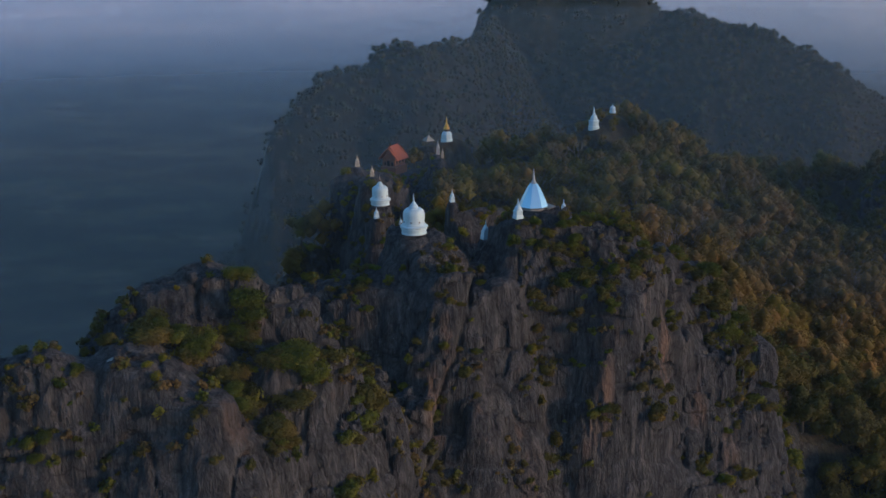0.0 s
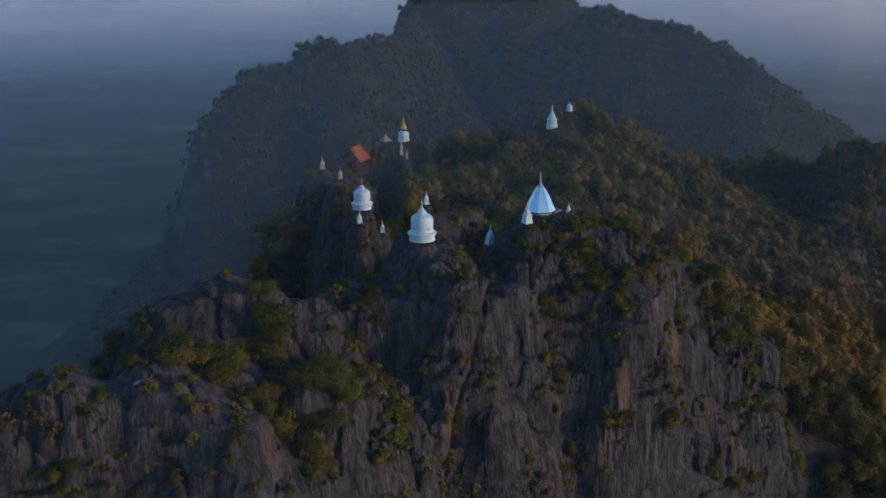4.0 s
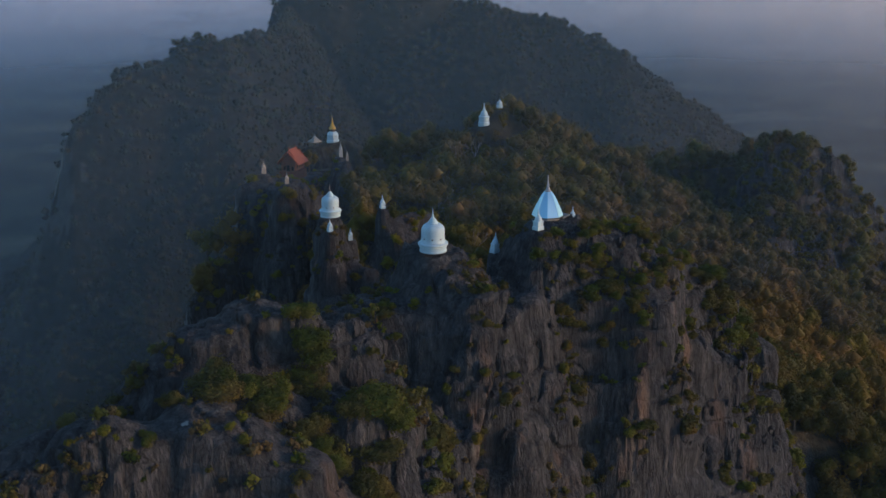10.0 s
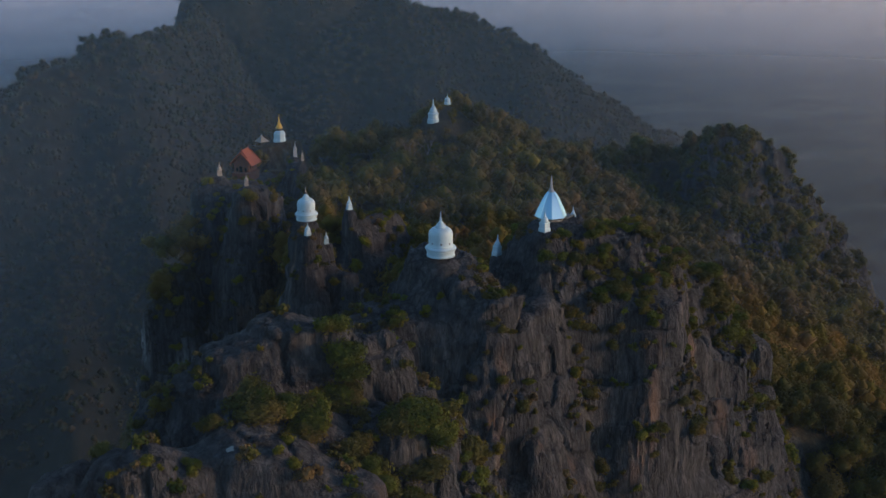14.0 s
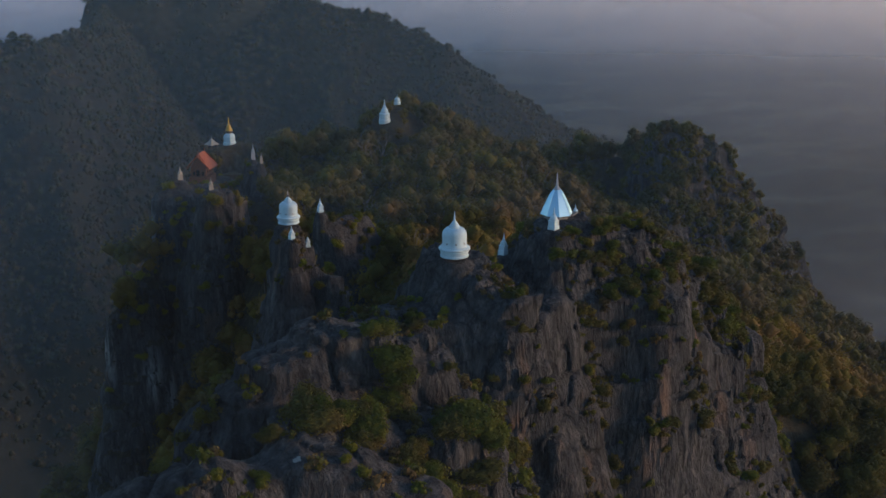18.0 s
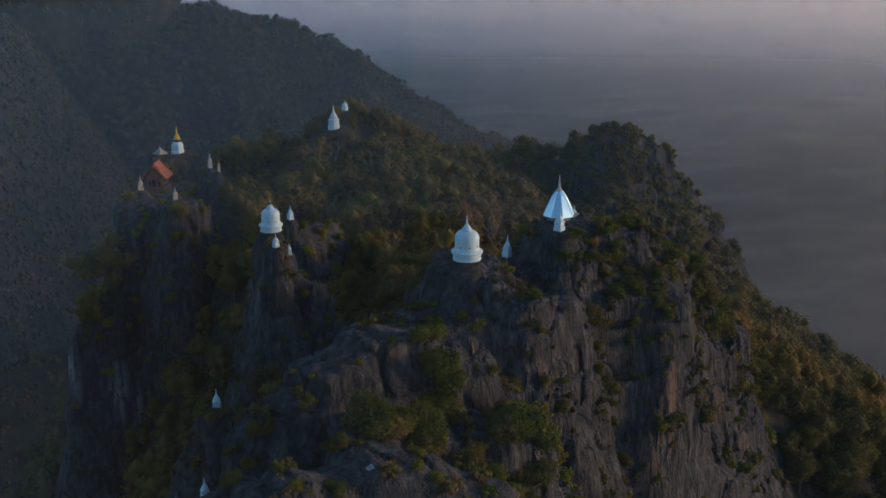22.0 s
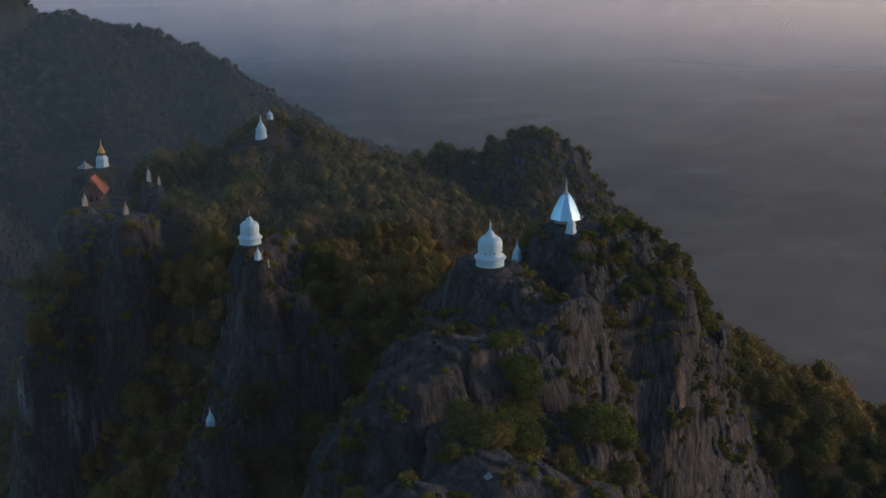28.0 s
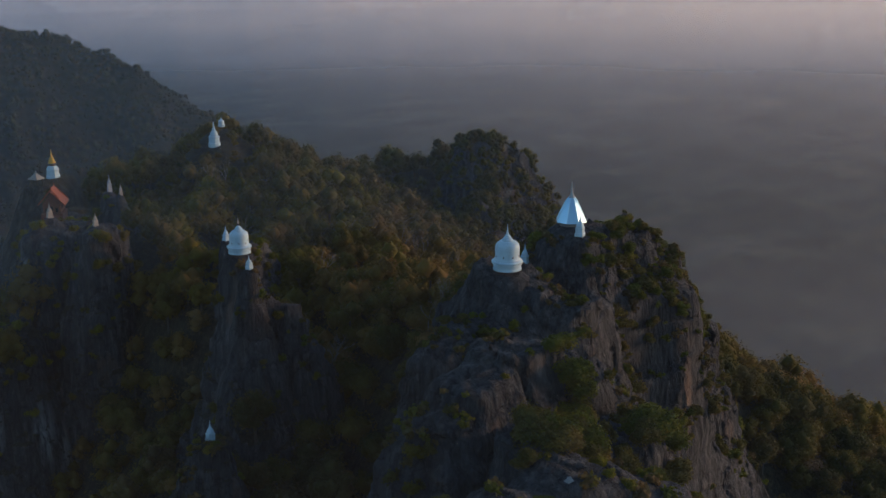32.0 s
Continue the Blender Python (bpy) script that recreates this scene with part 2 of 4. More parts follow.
def vnoise(x, y, z):
    """Smooth value noise in -1..1 on arrays."""
    x, y, z = np.broadcast_arrays(x, y, z)
    i, j, k = np.floor(x).astype(np.int32), np.floor(y).astype(np.int32), np.floor(z).astype(np.int32)
    u, v, w = (x - i).astype(np.float32), (y - j).astype(np.float32), (z - k).astype(np.float32)
    u, v, w = u * u * (3 - 2 * u), v * v * (3 - 2 * v), w * w * (3 - 2 * w)
    i0, j0, k0 = i & 31, j & 31, k & 31
    i1, j1, k1 = (i + 1) & 31, (j + 1) & 31, (k + 1) & 31
    a = LATTICE[i0, j0, k0] * (1 - u) + LATTICE[i1, j0, k0] * u
    b = LATTICE[i0, j1, k0] * (1 - u) + LATTICE[i1, j1, k0] * u
    c = LATTICE[i0, j0, k1] * (1 - u) + LATTICE[i1, j0, k1] * u
    d = LATTICE[i0, j1, k1] * (1 - u) + LATTICE[i1, j1, k1] * u
    return (a * (1 - v) + b * v) * (1 - w) + (c * (1 - v) + d * v) * w


def spine(x, y, points, cap, dome, cliff, tall, talus, west=1.0):
    """The height of a ridge along points: a domed cap of that half width, a cliff of that slope and height, then talus."""
    best = np.full(np.shape(x), -1e9, np.float32)
    for (ax, ay, az), (bx, by, bz) in zip(points, points[1:] if len(points) > 1 else points):
        lx, ly = bx - ax, by - ay
        t = np.clip(((x - ax) * lx + (y - ay) * ly) / (lx * lx + ly * ly + 1e-9), 0, 1)
        px, py = x - ax - t * lx, y - ay - t * ly
        d = np.sqrt(px * px + py * py + 1e-9)
        if west != 1.0:
            d = d * np.where(px < 0, west, 1.0)
        run = tall / cliff
        drop = dome * np.minimum(d, cap) ** 2 / (cap * cap) + cliff * np.clip(d - cap, 0, run) + talus * np.maximum(d - cap - run, 0)
        best = np.maximum(best, az + t * (bz - az) - drop)
    return best


CRAGS = []       # limestone masses
SLOPES = []      # forested ground


def crag(*points, cap=5, dome=2, cliff=4, tall=40, talus=1.0):
    CRAGS.append((points, cap, dome, cliff, tall, talus))


def slope(*points, cap=30, dome=8, cliff=0.5, tall=80, talus=0.8, west=1.0):
    SLOPES.append((points, cap, dome, cliff, tall, talus, west))


# the foremost crag and its shoulders
crag((-30.5, 142, 18.8), (-27.5, 142, 18.2), cap=3.6, dome=1.2, cliff=2.6, tall=40, talus=1.2)
crag((-25, 143.5, 15.8), (-20.5, 143.5, 14.2), (-17.5, 143.5, 9.8), cap=3.4, dome=1.6, cliff=2.8, tall=40, talus=1.2)
crag((-33, 141, 17.2), (-37.5, 140.5, 15.8), (-41, 139.5, 13.8), (-44, 139, 9.5), cap=3.2, dome=1.2, cliff=2.4, tall=40, talus=1.3)
crag((-38, 126, 13.4), (-28, 123.5, 9.6), cap=4.6, dome=1.2, cliff=2.8, tall=40, talus=1.3)
crag((-38, 126, 13.2), (-43, 125.5, 12.0), (-48, 125.5, 12.2), (-52, 123.5, 10.6), (-58, 122, 6.5), cap=3.8, dome=1.2, cliff=2.4, tall=40, talus=1.3)
crag((-36, 132, 12.0), (-30, 132.5, 10.8), (-24, 133.5, 9.8), (-18.5, 133.5, 8.4), (-15.5, 133.5, 6.0), cap=3.4, dome=1.2, cliff=2.8, tall=40, talus=1.3)
crag((-25, 129, 7.2), (-23.5, 126, 4.2), (-19, 126, 0.8), cap=3.0, dome=1.2, cliff=3.0, tall=40, talus=1.3)
crag((-26, 134, 9.0), (-17, 142, 7.5), (-13, 147, 1), cap=5, dome=1.5, cliff=3.0, tall=40, talus=1.3)
# the crag under the large bell shrine
crag((-4.8, 175, 14.0), (-5, 171, 12.5), cap=4.5, dome=1.2, cliff=1.3, tall=5, talus=5)
crag((-4, 168.5, 11.0), (-12, 170, 10.2), (-15.5, 169.5, 7.8), cap=5.0, dome=2.2, cliff=3.6, tall=60, talus=1.0)
crag((0, 173.5, 10.2), (4, 174.5, 8.6), (8.5, 176.5, 9.4), cap=3.4, dome=1.8, cliff=6, tall=60, talus=1.0)
crag((1, 168.5, 8.2), (11, 172, 9.2), cap=3.6, dome=1.2, cliff=4.2, tall=60, talus=1.0)
crag((-5, 164.5, 1.5), (2, 164, -2), cap=3.6, dome=1.6, cliff=3.4, tall=60, talus=1.0)
crag((-8, 158, -6), (-12, 152, -9), cap=5, dome=2, cliff=4, tall=60, talus=1.0)
crag((-5, 160.5, -7), (6, 163.5, -10), cap=3.2, dome=1.4, cliff=5, tall=60, talus=1.0)
# the crag under the metal-roofed shrine, and its eastern buttresses
crag((13.5, 179.5, 16.2), (16, 182, 16.2), (23.5, 182.5, 14.0), cap=4.7, dome=1.0, cliff=1.6, tall=6, talus=6)
crag((24, 181.5, 14.2), (31, 180, 10.8), cap=3.4, dome=1.0, cliff=4.5, tall=60, talus=1.0)
crag((14, 175, 9.0), (28, 176, 8.5), cap=5.2, dome=3, cliff=6, tall=60, talus=1.0)
crag((8, 171, -1), (26, 171.5, -3), cap=3.5, dome=2.4, cliff=6, tall=60, talus=1.0)
crag((33, 180.5, 4.5), (37, 180, -3.0), cap=3.0, dome=1.2, cliff=7, tall=60, talus=1.2)
crag((37.5, 182, -4.0), (46, 182.5, -9.0), (49, 182.5, -14.5), cap=3.4, dome=1.4, cliff=7, tall=60, talus=1.2)
crag((38, 180, -10), (49, 180.5, -17), cap=3.2, dome=1.5, cliff=6, tall=60, talus=1.2)
crag((36, 188.5, 8.5), (41, 190, 4.2), (46, 190, -0.4), (52, 190, -7.5), (56, 190, -18), (60, 190, -30), cap=3.2, dome=1.2, cliff=2.4, tall=60, talus=1.2)
# pinnacles behind
crag((-15, 237, 4.0), (-15.4, 232.0, 2.8), cap=2.4, dome=0.4, cliff=3.6, tall=32, talus=1.6)
crag((-11, 233.5, -1.8), (-7.5, 231, -4.5), (-5, 229, -10), cap=2.0, dome=0.8, cliff=3.2, tall=30, talus=1.6)
crag((-10.9, 239.6, -1.4), cap=1.4, dome=0.4, cliff=2.5, tall=12, talus=2.6)
crag((1.5, 275.5, -5), (8, 279, -6.5), cap=3, dome=1, cliff=1.7, tall=10, talus=2.6)
crag((-21, 294, -1.0), (-18, 299, -3.5), cap=4.5, dome=2, cliff=5, tall=90, talus=3)
crag((-26, 307, -2.0), (-18, 330, -6.5), (-9, 350, -9), cap=6.5, dome=1.5, cliff=5, tall=120, talus=3)
crag((-39, 292, -25), (-37, 300, -20), cap=4.5, dome=2, cliff=4.5, tall=60, talus=1.6)
crag((-5, 327.7, -1.0), (-3.7, 324, -1.6), cap=1.3, dome=0.3, cliff=2.0, tall=9, talus=2.6)
crag((-3.3, 377, -4.9), (-9.4, 372, -6.2), cap=5, dome=0.5, cliff=2.6, tall=90, talus=2)
crag((-31, 217, -20.4), cap=3, dome=0.4, cliff=2.2, tall=30, talus=1.2)
crag((44.5, 373, -1.2), (51.6, 382.5, 2.2), cap=4, dome=0.8, cliff=1.0, tall=8, talus=2.2)
crag((146, 383, -11), (152, 382, -10.0), (160, 381, -12.5), (173, 381, -20.5), (184, 381, -33), (196, 381, -47), (206, 381, -60), (211, 382, -74), cap=3.2, dome=1.6, cliff=2.4, tall=14, talus=5)
crag((139, 366, -28), (158, 366, -38), (178, 368, -54), (194, 372, -70), cap=5, dome=3, cliff=2.2, tall=60, talus=1.0)
crag((130, 344, -46), (140, 342, -47), cap=4, dome=2, cliff=3.5, tall=30, talus=1.2)
# forested ground: the crest, its flanks and the far ridge
slope((22, 205, -8), (20, 230, -15), (24, 270, -17), (30, 320, -15), (44, 374, -8), cap=40, dome=9, cliff=0.55, tall=70, talus=0.75, west=2.4)
slope((44, 376, -7), (70, 400, -13), (96, 410, -26), (120, 413, -28), (148, 392, -22), cap=14, dome=4, cliff=1.1, tall=150, talus=1.2, west=2.0)
slope((58, 240, -34), (92, 304, -38), (125, 345, -48), cap=25, dome=5, cliff=0.75, tall=150, talus=0.8)
slope((98, 245, -54), (134, 245, -66), (170, 252, -87), (205, 258, -104), cap=20, dome=4, cliff=0.8, tall=200, talus=0.8)
slope((2, 376, -14), (30, 388, -12), cap=15, dome=5, cliff=1.3, tall=120, talus=1.4, west=2.2)
slope((-14, 205, -32), (-20, 245, -46), cap=12, dome=6, cliff=0.95, tall=120, talus=1.3, west=1.8)
slope((-3, 322, -9), (-5, 298, -14), (-3, 272, -17), cap=7, dome=2, cliff=1.6, tall=60, talus=1.6)

slope((0, 336, -10), (8, 318, -11), cap=8, dome=2, cliff=0.9, tall=60, talus=0.9, west=2.4)

# levelled footings of the shrines: x, y, height, radius
FOOTINGS = [(-4.9, 173.8, 14.1, 2.7), (-15.0, 236.8, 4.4, 2.5), (14.3, 181.8, 16.5, 2.7), (-15.5, 232.2, 3.0, 1.2), (6.4, 183.4, 11.0, 1.3), (11.6, 176.9, 16.1, 1.3),
            (19.6, 186.2, 14.8, 1.0), (-10.9, 239.6, -1.0, 1.2), (-0.3, 273.4, -2.9, 1.4), (-31.4, 217, -20.2, 1.6), (-26.5, 307, -0.6, 1.4), (-21.3, 292.8, -0.4, 1.3),
            (-18, 331, -8.0, 6.0), (-5.1, 327.7, -0.9, 1.2), (-3.7, 324, -1.3, 1.0), (-36.0, 209, -32.2, 1.6)]


def heights(x, y):
    """Rock and ground heights at arrays x, y."""
    x, y = np.asarray(x, np.float32), np.asarray(y, np.float32)
    wx = x + 2.6 * vnoise(x / 13, y / 13, 3.3) + 1.1 * vnoise(x / 4.7, y / 4.7, 9.1)
    wy = y + 2.6 * vnoise(x / 13, y / 13, 17.7) + 1.1 * vnoise(x / 4.7, y / 4.7, 25.4)
    rock = np.full(x.shape, -1e3, np.float32)
    for c in CRAGS:
        rock = np.maximum(rock, spine(wx, wy, *c))
    soil = np.full(x.shape, -1e3, np.float32)
    for s in SLOPES:
        soil = np.maximum(soil, spine(x, y, *s))
    soil = soil - 9 * np.clip((x - 44) / 14, 0, 1) * np.clip((222 - y) / 28, 0, 1) + 2.2 * vnoise(x / 28, y / 28, 5.5) + 0.8 * vnoise(x / 9, y / 9, 11.5) - np.interp(x, (55, 85), (1.7, 0.35)) * np.maximum(0, 193 - y)
    for fx, fy, fz, fr in FOOTINGS:
        near = np.clip(1.8 - np.hypot(x - fx, y - fy) / fr, 0, 1)
        rock = rock + (fz - rock) * near
        soil = np.where(near > 0, np.minimum(soil, fz - 0.4), soil)
    return rock, soil


def calm(x, y):
    """How much of the rock's roughness is left near the footings: 0..1."""
    c = np.ones(np.shape(x), np.float32)
    for fx, fy, fz, fr in FOOTINGS:
        c = np.minimum(c, np.clip(np.hypot(x - fx, y - fy) / fr - 0.55, 0.08, 1))
    return c


def surface_nets(d, origin, step):
    """The zero surface of a density grid (inside positive) as vertices and quads."""
    s = d > 0
    nx, ny, nz = (n - 1 for n in d.shape)
    count = np.zeros((nx, ny, nz), np.int8)
    corners = [(i, j, k) for i in (0, 1) for j in (0, 1) for k in (0, 1)]
    for i, j, k in corners:
        count += s[i:nx + i, j:ny + j, k:nz + k]
    cells = np.argwhere((count > 0) & (count < 8))
    index = np.full((nx, ny, nz), -1, np.int32)
    ci, cj, ck = cells.T
    index[ci, cj, ck] = np.arange(len(cells))
    total, hits = np.zeros((len(cells), 3), np.float32), np.zeros((len(cells), 1), np.float32)
    for a in corners:
        for axis in range(3):
            if a[axis]:
                continue
            b = tuple(a[n] + (n == axis) for n in range(3))
            da, db = d[ci + a[0], cj + a[1], ck + a[2]], d[ci + b[0], cj + b[1], ck + b[2]]
            cross = (da > 0) != (db > 0)
            t = np.where(cross, da / np.where(cross, da - db, 1), 0)
            p = np.tile(np.array(a, np.float32), (len(cells), 1))
            p[:, axis] += t
            total += p * cross[:, None]
            hits += cross[:, None]
    verts = (cells + total / hits) * step + np.array(origin, np.float32)
    quads = []
    for axis in range(3):
        u, v = (axis + 1) % 3, (axis + 2) % 3
        lo, hi = [slice(1, n) for n in (nx, ny, nz)], [slice(1, n) for n in (nx, ny, nz)]
        lo[axis], hi[axis] = slice(0, d.shape[axis] - 1), slice(1, d.shape[axis])
        first, second = s[tuple(lo)], s[tuple(hi)]
        for flip in (False, True):
            e = np.argwhere((first & ~second) if not flip else (~first & second))
            base = e + 1
            base[:, axis] -= 1
            q = []
            for du, dv in ((1, 1), (0, 1), (0, 0), (1, 0)):
                c = base.copy()
                c[:, u] -= du
                c[:, v] -= dv
                q.append(index[c[:, 0], c[:, 1], c[:, 2]])
            q = np.stack(q, 1)
            quads.append(q[:, ::-1] if flip else q)
    quads = np.concatenate(quads)
    return verts, quads[(quads >= 0).all(1)]


def rock_block(name, x0, x1, y0, y1, z0, z1, step, label):
    """Limestone with flutes, cracks and ledges inside a box of the land."""
    xs, ys, zs = (np.arange(a, b + step, step, dtype=np.float32) for a, b in ((x0, x1), (y0, y1), (z0, z1)))
    gx, gy = np.meshgrid(xs, ys, indexing="ij")
    rock, soil = heights(gx, gy)
    h = np.maximum(rock, soil)
    stony = np.clip((rock - soil) / 4 + 0.5, 0.12, 1) * (1.3 if y0 > 330 else 1.0)
    g0, g1 = np.gradient(h, step)
    steep = np.sqrt(1 + np.minimum(g0 * g0 + g1 * g1, 25))
    d = (h[:, :, None] - zs[None, None, :]) / steep[:, :, None]
    i, j, k = np.nonzero(np.abs(d) < 3.6)
    x, y, z = xs[i], ys[j], zs[k]
    wx, wy = x + 0.7 * vnoise(x / 3, y / 3, z / 5), y + 0.7 * vnoise(x / 3, y / 3, z / 5 + 9)
    n = 0.85 * vnoise(x / 6.5, y / 6.5, z / 11) - 0.35
    fluted = np.clip(0.45 + 2.0 * vnoise(x / 12 + 3, y / 12, z / 15), 0.15, 1.15)
    n += 0.34 * fluted * (1 - 2 * np.abs(vnoise(wx / 2.6, wy / 2.6, z / 14 + 4)))
    n += 0.65 * vnoise(wx / 4.2, wy / 4.2, z / 5.0 + 13)
    n += 0.46 * fluted * (1 - 2 * np.abs(vnoise(wx / 1.1, wy / 1.1, z / 8 + 8)))
    n += 0.24 * fluted * (1 - 2 * np.abs(vnoise(x / 0.62, y / 0.62, z / 3.4 + 2)))
    n += 0.20 * vnoise(x / 0.6, y / 0.6, z / 1.1 + 8)
    n += 0.55 * vnoise(x / 6, y / 6, z / 1.7 + 2)
    n -= 0.6 * np.exp(-(vnoise(x / 9 + 5, y / 9 + 3, z / 26) / 0.03) ** 2)
    n -= 0.9 * np.exp(-(vnoise(x / 7 + 1, y / 7 + 6, z / 5 + 3) / 0.035) ** 2)
    # the overhang with stained rock, and the slanting cleft between the two main crags
    n -= 1.7 * np.exp(-((z + 11 + 0.3 * x + 1.5 * vnoise(x / 4, y / 4, 3.0)) / 2.0) ** 2) * ((x > -11) & (x < 3) & (y > 152) & (y < 172))
    away = x - 1.5 - 0.29 * z + 0.7 * vnoise(x / 4, y / 4, z / 4)
    n += (1.3 * np.tanh(-away / 0.35) * np.exp(-(away / 5.5) ** 2) - 0.9 * np.exp(-((away - 0.5) / 0.4) ** 2)) * ((y > 150) & (y < 173) & (z < 11))
    d[i, j, k] += n * (stony * calm(gx, gy))[i, j]
    verts, quads = surface_nets(d, (x0, y0, z0), step)
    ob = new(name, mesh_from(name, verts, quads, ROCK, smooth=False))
    return tagged(ob, label, "cliff", kind="structure"), verts


# ---------------------------------------------------------------- foliage
def leaf_cloud(r, radius, flat, lobes, leaves, size, core=0.66, lean=0.45, rows=3):
    """A crown as arrays: uneven lobes carrying many small leaf sprays round darker inner masses."""
    verts, quads, base = [], [], 0
    u, v = np.meshgrid(np.linspace(0, 2 * np.pi, 7)[:-1], np.linspace(0.2, np.pi - 0.2, rows), indexing="ij")
    ball = np.stack([np.cos(u) * np.sin(v), np.sin(u) * np.sin(v), np.cos(v)], -1).reshape(-1, 3)
    ring = np.array([(a * rows + b, ((a + 1) % 6) * rows + b, ((a + 1) % 6) * rows + b + 1, a * rows + b + 1) for a in range(6) for b in range(rows - 1)])
    for n in range(lobes):
        a, q = r.uniform(0, 2 * np.pi), math.sqrt(r.uniform(0, 1))
        rl = radius * r.uniform(0.34, 0.58)
        c = np.array([q * math.cos(a) * (radius - rl), q * math.sin(a) * (radius - rl), flat * radius * r.uniform(-0.6, 0.8) * (1.15 - 0.8 * q)])
        verts.append(c + ball * rl * core * (1 + 0.12 * r.standard_normal((len(ball), 1)).clip(-1, 1)) * (1, 1, 0.85))
        quads.append(ring + base)
        base += len(ball)
        k = leaves // lobes
        d = r.standard_normal((k, 3))
        d[:, 2] = d[:, 2] * 0.8 + 0.25
        d /= np.linalg.norm(d, axis=1)[:, None]
        p = c + d * rl * r.uniform(0.58, 1.16, (k, 1)) * (1, 1, 0.85)
        nrm = d + lean * r.standard_normal((k, 3))
        nrm /= np.linalg.norm(nrm, axis=1)[:, None]
        t = np.cross(nrm, r.standard_normal((k, 3)))
        t /= np.linalg.norm(t, axis=1)[:, None] + 1e-9
        b = np.cross(nrm, t)
        s = size * r.uniform(0.6, 1.4, (k, 1))
        quad = np.stack([p - t * s, p + b * s * 0.6 - nrm * s * 0.2, p + t * s, p - b * s * 0.6 + nrm * s * 0.25], 1)
        verts.append(quad.reshape(-1, 3))
        quads.append(np.arange(4 * k).reshape(-1, 4) + base)
        base += 4 * k
    return np.concatenate(verts), np.concatenate(quads)


def thinned(v, q):
    """The same crown in triangles: inner masses split, each leaf spray one triangle."""
    corners = np.bincount(q.ravel(), minlength=len(v))[q].max(1) > 1
    core, leaf = q[corners], q[~corners]
    return v, np.concatenate([core[:, (0, 1, 2)], core[:, (0, 2, 3)], leaf[:, (0, 1, 2)]])


def limbs(r, height, girth, spread, count=2):
    """A tapered trunk with limbs, as arrays of quads."""
    verts, quads, base = [], [], 0
    runs = [((0, 0, -0.8), (0.15 * spread * r.uniform(-1, 1), 0.15 * spread * r.uniform(-1, 1), height), girth, girth * 0.45)]
    for _ in range(count):
        a, s = r.uniform(0, 2 * np.pi), r.uniform(0.45, 0.85)
        start = np.array(runs[0][1]) * (s, s, s)
        runs.append((start, start + (spread * math.cos(a), spread * math.sin(a), height * r.uniform(0.25, 0.5)), girth * 0.5, girth * 0.12))
    for a, b, r0, r1 in runs:
        k = np.arange(6) * np.pi / 3
        ring = np.stack([np.cos(k), np.sin(k), 0 * k], 1)
        verts += [np.array(a) + ring * r0, np.array(b) + ring * r1]
        quads.append(np.array([(n, (n + 1) % 6, 6 + (n + 1) % 6, 6 + n) for n in range(6)]) + base)
        base += 12
    return np.concatenate(verts), np.concatenate(quads)


def branching(r, height, girth):
    """A leafless tree as arrays of quads: a trunk that forks three times into ever thinner limbs."""
    verts, quads, k = [], [], np.arange(5) * 2 * np.pi / 5

    def limb(a, way, length, r0, level):
        side = np.cross(way, (0.3, 0.9, 0.2))
        side /= np.linalg.norm(side)
        other, b = np.cross(way, side), a + way * length
        base = 10 * len(quads)
        for p, radius in ((a, r0), (b, r0 * 0.6)):
            verts.append(p + radius * (np.cos(k)[:, None] * side + np.sin(k)[:, None] * other))
        quads.append(np.array([(n, (n + 1) % 5, 5 + (n + 1) % 5, 5 + n) for n in range(5)]) + base)
        if level < 4:
            for _ in range(2 + (r.uniform() < 0.6)):
                turn = way + r.uniform(-0.75, 0.75, 3) * (1, 1, 0.5) + (0, 0, 0.12)
                limb(b, turn / np.linalg.norm(turn), length * r.uniform(0.55, 0.85), r0 * 0.6, level + 1)
    limb(np.array((0, 0, -0.6)), np.array((0.05, 0.0, 1.0)), height * 0.38, girth, 0)
    return np.concatenate(verts), np.concatenate(quads)


def ground_height(x, y):
    rock, soil = heights(np.array([x]), np.array([y]))
    return float(max(rock[0], soil[0]))


def joined(name, pieces, spots, mat, label, category):
    """Many crowns in one mesh. spots: rows of x, y, z, size, turn, piece."""
    vs, qs, base = [], [], 0
    for x, y, z, size, turn, n in spots:
        v, q = pieces[int(n)]
        c, s = math.cos(turn), math.sin(turn)
        w = (v * size) @ np.array([[c, s, 0], [-s, c, 0], [0, 0, 1]]) + (x, y, z)
        vs.append(w.astype(np.float32))
        qs.append(q + base)
        base += len(v)
    ob = new(name, mesh_from(name, np.concatenate(vs), np.concatenate(qs), mat, smooth=True))
    return tagged(ob, label, category, kind="stuff")


# ---------------------------------------------------------------- shrines
BELL = [(1.95, 0.0), (2.08, 0.03), (2.08, 0.22), (1.97, 0.28), (1.97, 0.60), (2.07, 0.66), (2.07, 0.88), (2.0, 0.95)]
BELL_RING = [(2.0, 0.95), (2.24, 1.03), (2.30, 1.14), (2.28, 1.30), (2.16, 1.42), (2.0, 1.48)]
BELL_BODY = [(1.99, 1.48), (1.87, 1.58), (1.80, 1.78), (1.765, 2.1), (1.765, 2.6), (1.78, 3.0), (1.765, 3.35), (1.68, 3.7), (1.48, 3.98), (1.14, 4.17), (0.80, 4.22)]
BELL_NECK = [(0.80, 4.2), (0.83, 4.26), (0.83, 4.38), (0.72, 4.44), (0.70, 4.6), (0.58, 4.66), (0.55, 4.82), (0.42, 4.9), (0.38, 5.06), (0.24, 5.14), (0.18, 5.28)]
